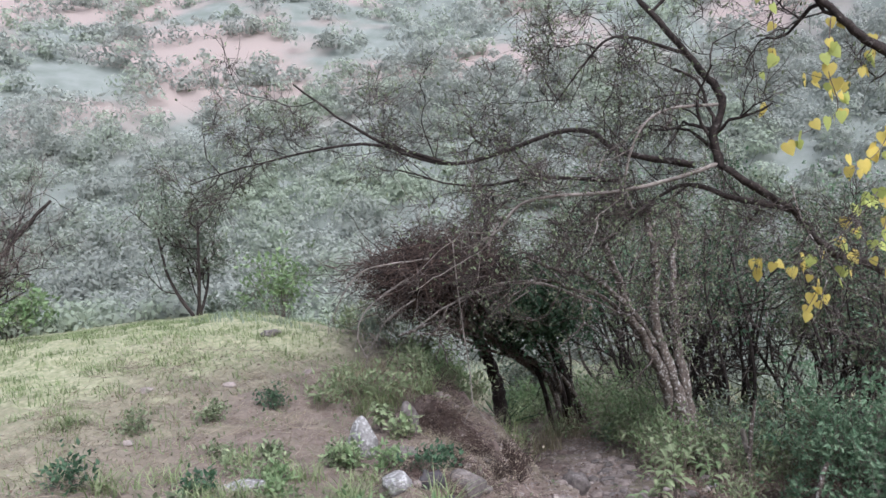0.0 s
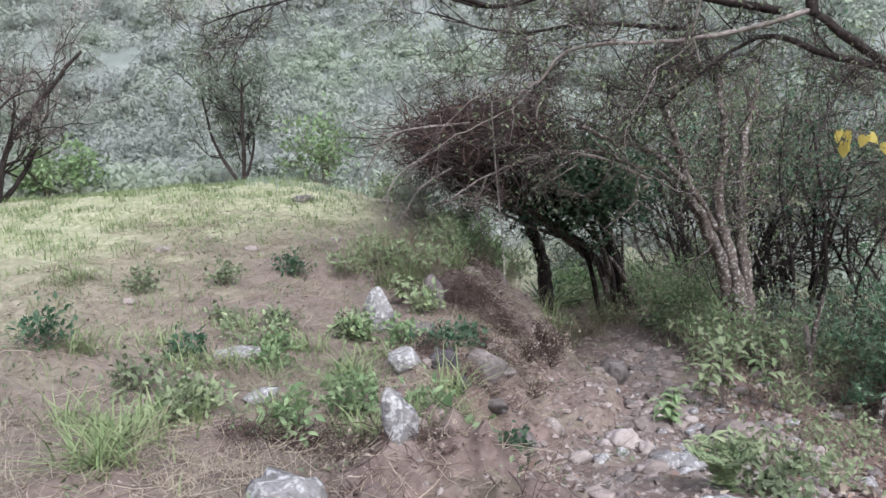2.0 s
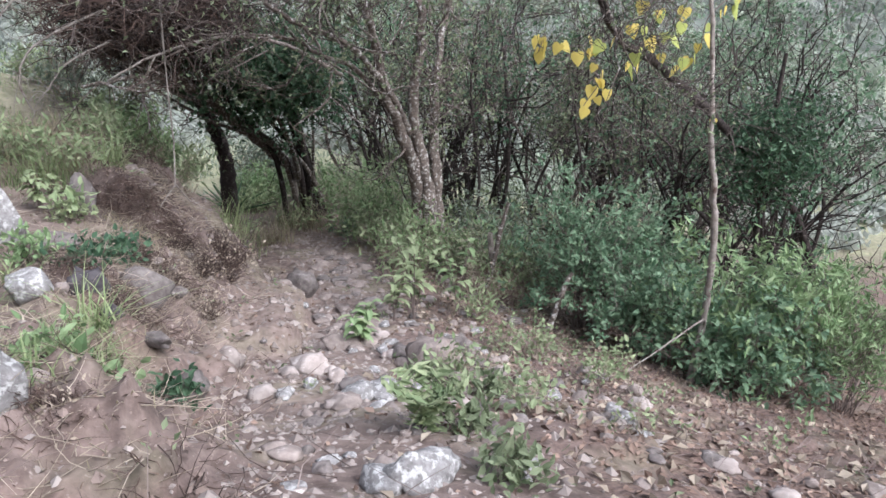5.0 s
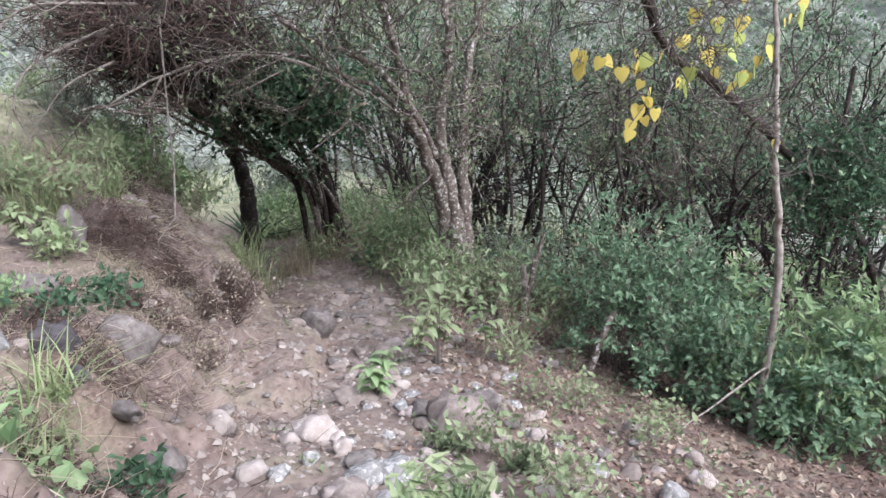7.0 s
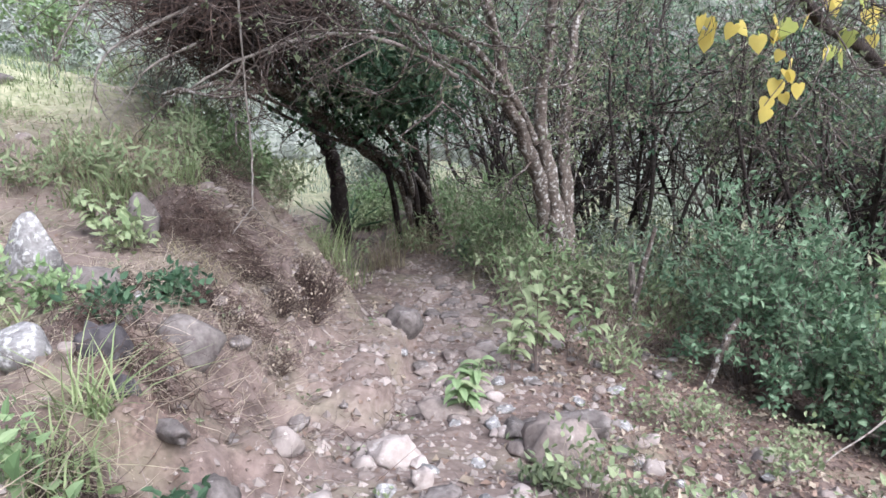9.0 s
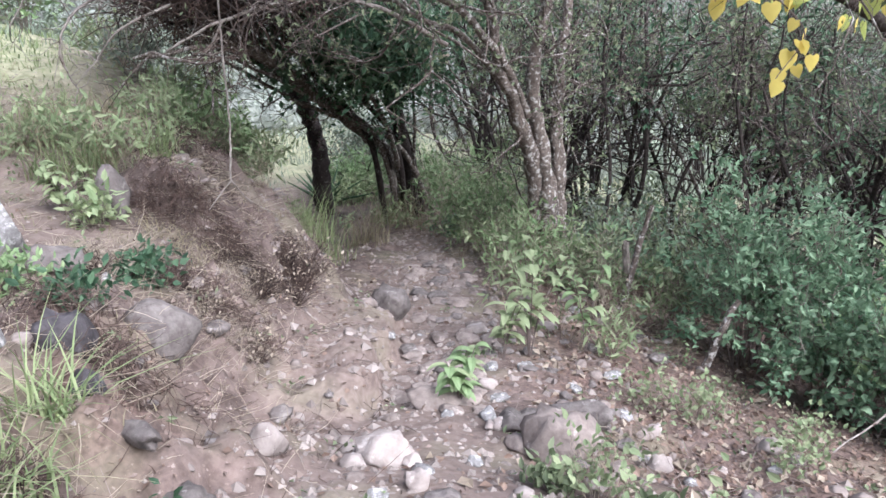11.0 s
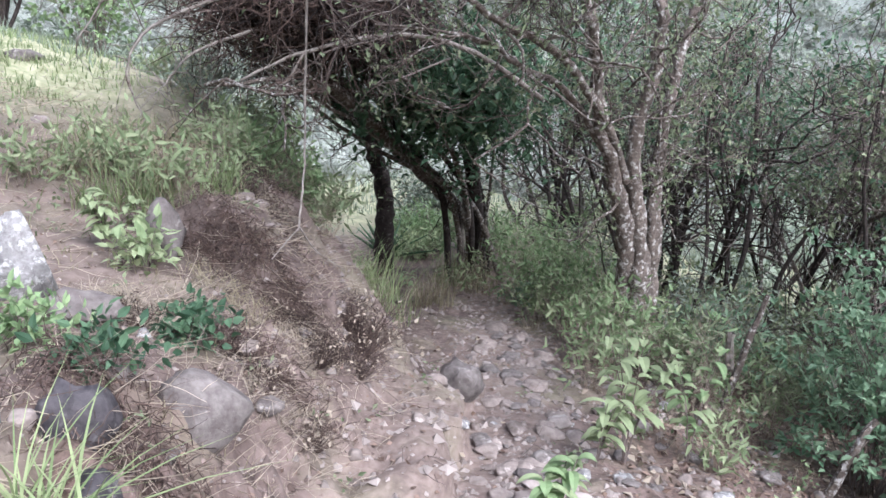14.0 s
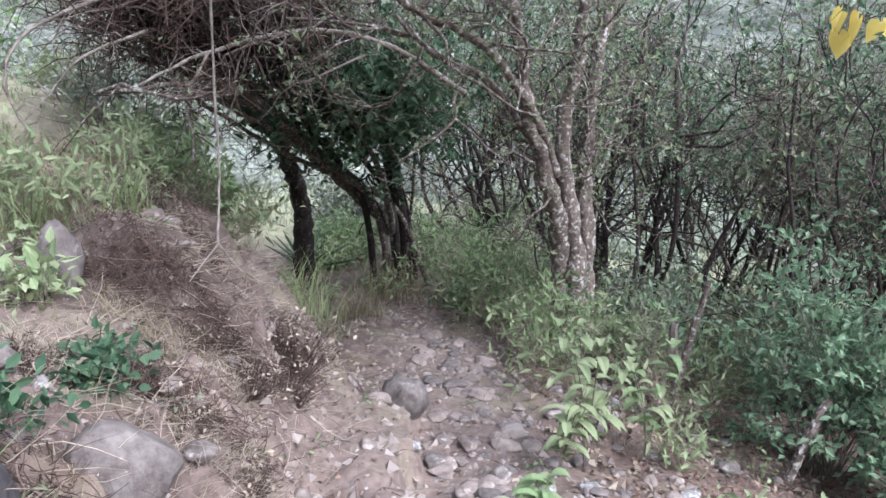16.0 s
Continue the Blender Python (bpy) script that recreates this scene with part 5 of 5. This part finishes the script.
def stone(label, place, size, shape, mat, turn=0.0, tip=0.0, sink=0.3, name="rock", group=""):
    """One rock, part sunk in the earth. size: length, depth and height in metres."""
    key = (shape, mat.name)
    if key not in skins:
        me = SHAPES[shape].copy()
        me.materials.append(mat)
        skins[key] = me
    ob = new(name, skins[key])
    z = float(height(place[0], place[1]))
    flat = (0.75, 0.55, 0.9, 0.45, 0.7, 0.62, 0.5)[shape]
    ob.matrix_basis = pose(place[0], place[1], z + size[2] * (0.5 - sink), tip, tip * 0.5, turn) @ Matrix.Diagonal((size[0], size[1], size[2] / flat, 1))
    return tagged(ob, label, "rock", group) if label else ob


LICHEN = "grey boulder blotched with white lichen, half sunk in earth"
stone(LICHEN, (-1.42, 10.09, -1.44), (0.46, 0.42, 0.66), 2, ROCK_LICHEN, 30, 8)
stone(LICHEN, (-0.52, 5.98), (0.26, 0.28, 0.46), 2, ROCK_LICHEN, 70, -8, 0.42)
stone(LICHEN, (-0.93, 4.73, -0.89), (0.46, 0.4, 0.34), 5, ROCK_LICHEN, 10, 6)
stone("flat lichened rock sunk in the terrace", (-2.56, 8.44, -1.14), (0.62, 0.4, 0.16), 3, ROCK_LICHEN, 0, 4)
stone("low lichened rock on the bank", (-0.83, 8.3, -1.4), (0.42, 0.34, 0.26), 1, ROCK_LICHEN, 120, 5)
stone("large smooth rounded grey boulder in the bank", (-0.12, 9.16), (0.54, 0.46, 0.46), 4, ROCK, 20, 0, 0.24)
stone("pale rounded stone on the trail", (1.28, 8.57, -2.43), (0.38, 0.32, 0.26), 0, ROCK_PALE, 30, 0)
stone("square pale stone at the trail's edge", (0.55, 8.48, -2.27), (0.27, 0.24, 0.22), 2, ROCK_PALE, 200, 12)
stone("small pale stone on the trail", (1.42, 8.02, -2.23), (0.17, 0.16, 0.17), 5, ROCK_PALE, 60, 0)
stone("flat pale stone on the trail", (0.78, 7.72, -2.14), (0.28, 0.2, 0.13), 1, ROCK_PALE, 10, 0)
stone("grey stone at the foot of the bank", (0.28, 7.54, -1.91), (0.28, 0.25, 0.24), 0, ROCK, 90, 0)
stone("white-blotched rock among stones", (1.41, 5.32, -1.38), (0.40, 0.28, 0.26), 6, ROCK_LICHEN, 25, 10)
stone("small grey rock on the leafy slope", (3.29, 6.54, -2.1), (0.21, 0.2, 0.2), 0, ROCK_LICHEN, 0, 0)
stone("small grey rock on the leafy slope", (3.67, 7.33, -2.45), (0.26, 0.24, 0.22), 2, ROCK_LICHEN, 40, 0)
stone("dusty tan boulder at the trail's edge", (1.66, 12.39, -3.21), (0.48, 0.5, 0.5), 5, ROCK, 15, 14, 0.42)
stone("flat grey stone beside the trail", (1.03, 16.72, -3.77), (0.42, 0.24, 0.14), 3, ROCK, -30, 4)
stone("grey rock below the bank's lip", (-0.11, 20.98, -4.12), (0.42, 0.35, 0.36), 0, ROCK, 60, 0)
stone("bluish grey rock on the bank", (-0.86, 11.18, -1.47), (0.36, 0.34, 0.5), 2, ROCK, 140, 8)
stone("flat-topped grey rock in the bank", (-0.91, 9.77, -1.48), (0.42, 0.3, 0.22), 6, ROCK, 10, 5)
stone("long dark slab of rock in the bank", (0.03, 7.8, -1.8), (0.42, 0.2, 0.14), 6, ROCK, 130, 25)
stone("flat dusty slab across the trail", (1.79, 9.81, -2.77), (0.50, 0.36, 0.2), 6, ROCK_TAN, 0, 8)
stone("low lichened stone beside the trail", (1.46, 7.3, -1.99), (0.38, 0.26, 0.2), 1, ROCK_LICHEN, 20, 0)
stone("low lichened stone beside the trail", (1.68, 7.35, -2.03), (0.34, 0.26, 0.22), 0, ROCK_LICHEN, 80, 0)
stone("grey slab stone beside the trail", (2.43, 9.28), (0.34, 0.24, 0.2), 3, ROCK, 10, 10, 0.15)
stone("tilted blue-grey slab stone beside the trail", (2.78, 9.22), (0.54, 0.28, 0.26), 6, ROCK, 150, 20, 0.12)
stone("earth-stained rock beside the trail", (2.5, 8.72), (0.6, 0.5, 0.46), 5, ROCK_TAN, 0, 0, 0.22)
stone("flat pale stone on the trail", (2.53, 11.93, -3.2), (0.3, 0.24, 0.13), 1, ROCK_PALE, 0, 0)
stone("flat dusty stone in the trail", (2.46, 15.43, -3.61), (0.5, 0.36, 0.16), 1, ROCK_TAN, 60, 0)
stone("small white stone on the bank", (-0.58, 9.77, -1.59), (0.12, 0.1, 0.11), 2, ROCK_LICHEN, 0, 0)
stone("small pale stone on the terrace", (-4.33, 9.63, -0.85), (0.2, 0.14, 0.1), 1, ROCK_PALE, 0, 0)
stone("small pale stone on the terrace", (-3.93, 12.95, -0.76), (0.24, 0.16, 0.12), 0, ROCK_PALE, 0, 0)
stone("small pale stone on the terrace", (-4.99, 12.08, -0.64), (0.24, 0.16, 0.12), 5, ROCK_PALE, 0, 0)
stone("small pale stone on the terrace", (-2.69, 13.6, -0.94), (0.2, 0.16, 0.12), 5, ROCK_PALE, 40, 0)
stone("grey rock on the terrace edge", (-3.84, 15.99, -0.44), (0.5, 0.3, 0.2), 5, ROCK, 40, 0)
stone("low lichened rock among grass", (-1.83, 6.97, -1.15), (0.34, 0.3, 0.14), 3, ROCK_LICHEN, 40, 0)

stone("dark slaty rock jutting from the washed-out bank", (-0.45, 8.5), (0.36, 0.34, 0.42), 5, ROCK_DARK, 40, 10, 0.25)
stone("dark slaty rock low in the bank", (-0.28, 8.15), (0.34, 0.22, 0.2), 6, ROCK_DARK, 110, 18, 0.3)

# stones showing in the face of the bank
for k in range(40):
    y = rng.uniform(6, 13.5)
    s = rng.uniform(0.06, 0.2)
    stone("stone bedded in the earth bank", (float(bank_x(y)) + rng.uniform(-0.9, 1.0), y), (s * 1.2, s, s * rng.uniform(0.5, 0.8)), int(rng.integers(0, 7)), (ROCK_TAN, ROCK_TAN, ROCK)[int(rng.integers(0, 3))], rng.uniform(0, 360), rng.uniform(-15, 15), 0.35, "stone", "stones in the bank")

# loose stones on the trail and the slope below it
for n, x0, x1, lo, hi in ((100, -0.5, 0.8, 0.05, 0.16), (135, 0.7, 3.3, 0.06, 0.18)):
    for k in range(n):
        y = rng.uniform(4.5, 14)
        x = float(trail_x(y)) + rng.uniform(x0, x1)
        s = rng.uniform(lo, hi) * (1 if rng.random() < 0.85 else 1.6)
        if ledge_share(x, y) > 0.3:
            continue
        stone("loose dusty stone on the trail" if x1 < 1 else "loose stone in leaf litter", (x, y), (s * 1.2, s, s * rng.uniform(0.35, 0.75)), int(rng.integers(0, 7)), (ROCK_PALE, ROCK_PALE, ROCK_TAN, ROCK_TAN, ROCK, ROCK, ROCK_LICHEN)[int(rng.integers(0, 7))], rng.uniform(0, 360), rng.uniform(-10, 10), 0.25, "stone", "loose stones")


def pebbles(pts, lo, hi):
    """Many small six-cornered stones in one mesh."""
    n = len(pts)
    v = np.array([[1, 0, 0], [-1, 0, 0], [0, 1, 0], [0, -1, 0], [0, 0, 0.75], [0, 0, -0.75]], float)
    f = np.array([[0, 2, 4], [2, 1, 4], [1, 3, 4], [3, 0, 4], [2, 0, 5], [1, 2, 5], [3, 1, 5], [0, 3, 5]])
    a = rng.random(n) * 6.28
    s = rng.uniform(lo, hi, (n, 1, 1)) * (1 + 0.5 * rng.normal(size=(n, 6, 3)) * 0.5)
    q = v[None] * s
    c, d = np.cos(a)[:, None], np.sin(a)[:, None]
    q = np.stack([q[..., 0] * c - q[..., 1] * d, q[..., 0] * d + q[..., 1] * c, q[..., 2]], -1) + pts[:, None]
    b = Build()
    b.add(q, (f[None] + (np.arange(n) * 6)[:, None, None]).reshape(-1, 3))
    return b


tagged(part("gravel", pebbles(scatter(12000, -0.5, 5, 3, 19, lambda x, y: (1 - 0.85 * ledge_share(x, y)) * (0.15 + 0.85 * ease(1.0, 0.5, np.abs(x - trail_x(y))))), 0.008, 0.042), GRAVEL), "small pale gravel strewn over the trail", "gravel", kind="stuff")
tagged(part("rubble", pebbles(scatter(2000, 0.4, 5.2, 4, 17, lambda x, y: 0.2 + 0.8 * ease(2.6, 0.6, x - trail_x(y))), 0.02, 0.065), GRAVEL), "broken stones strewn beside the trail", "gravel", kind="stuff")
tagged(part("bank_gravel", pebbles(scatter(9000, -6, 6, 2, 16, lambda x, y: 0.6 - 0.45 * ledge_share(x, y)), 0.006, 0.024), GRAVEL), "small stones on bank and slope", "gravel", kind="stuff")

tagged(part("clods", pebbles(scatter(5000, -5, 2, 3, 15, lambda x, y: 0.15 + 0.85 * ease(1.3, 0.2, np.abs(x - bank_x(y)))), 0.01, 0.045), CLOD), "crumbly clods of earth on the bank", "earth", kind="stuff")
# dead stalks standing on the bank
pts = scatter(2000, -4, 1.8, 3, 14, lambda x, y: np.clip(patchy(x, y, 1.1) + 0.1, 0, 1) * ease(1.9, 0.4, np.abs(x - bank_x(y) + 0.1)))
az = rng.random(len(pts)) * 6.28
b = Build()
twigs(b, pts + np.array([0, 0, 0.02]), np.stack([np.cos(az), np.sin(az), 0.2 * rng.normal(size=len(az))], 1), rng.uniform(0.10, 0.40, len(pts)), 0.0035, 3, 0.35)
tagged(part("brown_debris", b, TWIG_BROWN), "dark broken twigs and rootlets strewn on the bank", "twigs", kind="stuff")
pts = scatter(1300, -3.5, 1.5, 3, 14, lambda x, y: (1 - ledge_share(x, y)) * np.clip(patchy(x, y, 2.0), 0, 1) * ease(1.5, 0.3, np.abs(x - bank_x(y) + 0.2)))
b = Build()
sn, sw = twigs(b, pts, rng.normal(size=(len(pts), 3)) * 0.7 + np.array([0, 0, 0.8]), rng.uniform(0.08, 0.4, len(pts)), 0.003, 3, 0.35, 0.2)
tagged(part("dead_stalks", b, TWIG_BROWN), "short dead brown stalks on the bank", "stalks", kind="stuff")
# low green weeds over bank, terrace and slope
pts = scatter(1000, -5, 6, 3, 14, lambda x, y: np.clip(patchy(x, y, 1.5) - 0.25, 0, 1) * (0.25 + 0.75 * ease(0.3, 1.0, np.abs(x - trail_x(y)))))
q = np.repeat(pts, 9, 0) + rng.normal(size=(len(pts) * 9, 3)) * np.array([0.06, 0.06, 0.03]) + np.array([0, 0, 0.04])
b = Build()
leaves(b, q, 0.055, 0.026)
tagged(part("low_weeds", b, LEAF_OLIVE), "low green weeds scattered over the earth", "weeds", kind="stuff")

# dead sticks standing and lying by the trail
def stick(label, pts, r0, r1, mat, name="dead_stick"):
    foot = np.array(pts[0])
    b = Build()
    limb(b, np.array(pts) - foot, r0, r1, 7, 5, 0.12)
    ob = new(name, b.mesh(name, mat))
    ob.location = foot
    return tagged(ob, label, "stick")


stick("broken dead stick standing out of the undergrowth", [(4.53, 12.9, -3.74), (4.72, 12.9, -2.91), (4.86, 12.9, -2.13)], 0.045, 0.03, BARK)
stick("leaning dead stick in the litter", [(5.05, 11.5, -3.62), (5.18, 11.5, -3.19), (5.33, 11.5, -2.81)], 0.045, 0.035, BARK)
stick("broken pale stump beside the trail", [(3.46, 18.9, -4.14), (3.38, 18.9, -3.49)], 0.09, 0.07, BARK_PALE, "stump")
stick("short broken stump in the undergrowth", [(4.81, 13.3, -3.15), (4.74, 13.3, -2.71)], 0.05, 0.04, BARK_PALE, "stump")

# the pale liana that hangs straight down to the bank
vine = thing("hanging_liana", "thin pale liana hanging straight down to the bank", "vine", (-0.09, 13.31, -1.8))
VFOOT = np.array((-0.09, 13.31, -1.8))
b = Build()
limb(b, np.array([(0.11, 11.9, 1.2), (0.1, 11.9, 0.42), (0.11, 11.8, -0.2), (0.13, 11.7, -0.83), (0.11, 11.52, -1.33)]) - VFOOT, 0.011, 0.009, 6, 8, 0.12)
part("stem", b, BARK_PALE, vine)
b = Build()
for pts in ([(0.12, 11.52, -1.3), (0.01, 11.4, -1.42), (-0.05, 11.2, -1.48)], [(0.12, 11.52, -1.3), (0.26, 11.6, -1.52), (0.49, 11.7, -1.7)]):
    limb(b, np.array(pts) - VFOOT, 0.008, 0.004, 5, 5)
part("forked_end", b, BARK_PALE, vine)

# ---- hillside scrub across the valley ----
def far_bushes(n, r0, r1, a0, a1, per, lo, hi, leaf=0.32):
    """Crowns of several rounded heads each; the leaves lie along the outside of their head."""
    a = np.radians(rng.uniform(a0, a1, n))
    r = rng.uniform(r0, r1, n)
    x, y = r * np.sin(a), 2 + r * np.cos(a)
    R = rng.uniform(lo, hi, n)
    c = np.stack([x, y, height(x, y) + 0.2 * R], 1)
    heads = 7
    sub = c[:, None] + rng.normal(size=(n, heads, 3)) * R[:, None, None] * np.array([0.5, 0.5, 0.22])
    sub_r = R[:, None, None, None] * rng.uniform(0.3, 0.6, (n, heads, 1, 1))
    d = unit(rng.normal(size=(n, heads, per // heads, 3)))
    d[..., 2] = np.abs(d[..., 2]) * 1.1 - 0.2
    at = sub[:, :, None] + d * sub_r * (0.75 + 0.35 * rng.random((*d.shape[:3], 1)))
    at, d = at.reshape(-1, 3), unit(d.reshape(-1, 3) + 0.15 * rng.normal(size=(at.size // 3, 3)))
    t = unit(np.cross(d, rng.normal(size=d.shape)))
    w = np.cross(d, t)
    k = leaf * rng.uniform(0.6, 1.4, (len(at), 1))
    b = Build()
    b.add(np.stack([at - k * t, at + 0.5 * k * w, at + k * t, at - 0.5 * k * w], 1), np.arange(len(at) * 4).reshape(-1, 4))
    return b


# all three use the leaf colour that has the valley haze painted in
tagged(part("hillside_scrub", far_bushes(1200, 42, 92, -48, 48, 400, 1.4, 3.4, 0.19), LEAF_HAZED), "grey-green scrub covering the far hillside, paled with painted haze", "scrub", kind="stuff")
tagged(part("upper_scrub", far_bushes(520, 92, 150, -46, 46, 200, 1.8, 3.8, 0.3), LEAF_HAZED), "sparse grey-green scrub on the upper hillside, paled with painted haze", "scrub", kind="stuff")
tagged(part("valley_scrub", far_bushes(420, 29, 46, -48, 48, 300, 0.6, 1.7, 0.13), LEAF_HAZED), "grey-green scrub on the valley floor, paled with painted haze", "scrub", kind="stuff")

# a pale gravel road on the valley floor
xs = np.arange(-12, 46, 1.0)
road_b = Build()
edge_y = 37 + 0.08 * xs + 0.8 * np.sin(xs * 0.2)
rows = [np.stack([xs, edge_y + k, height(xs, edge_y + k) + 0.06], 1) for k in (0, 1.2, 2.4, 3.6)]
nx = len(xs)
road_b.add(np.concatenate(rows), [[r * nx + i, r * nx + i + 1, (r + 1) * nx + i + 1, (r + 1) * nx + i] for r in range(3) for i in range(nx - 1)])
tagged(part("road", road_b, GRAVEL_ROAD), "pale gravel road on the valley floor", "road", kind="structure")

# flat stones paving the runnel beside the ledge
for k in range(90):
    y = rng.uniform(9.3, 15.5)
    s = rng.uniform(0.09, 0.24)
    x = 1.42 + 0.2 * (min(y, 13) - 10.2) + rng.uniform(0, 0.95)
    slab = stone("", (x, y), (s * 1.25, s, s * rng.uniform(0.3, 0.5)), int(rng.integers(0, 7)), (ROCK_TAN, ROCK_TAN, ROCK)[int(rng.integers(0, 3))], rng.uniform(0, 360), rng.uniform(-8, 8), 0.3, "stone")
    slab.parent = ground
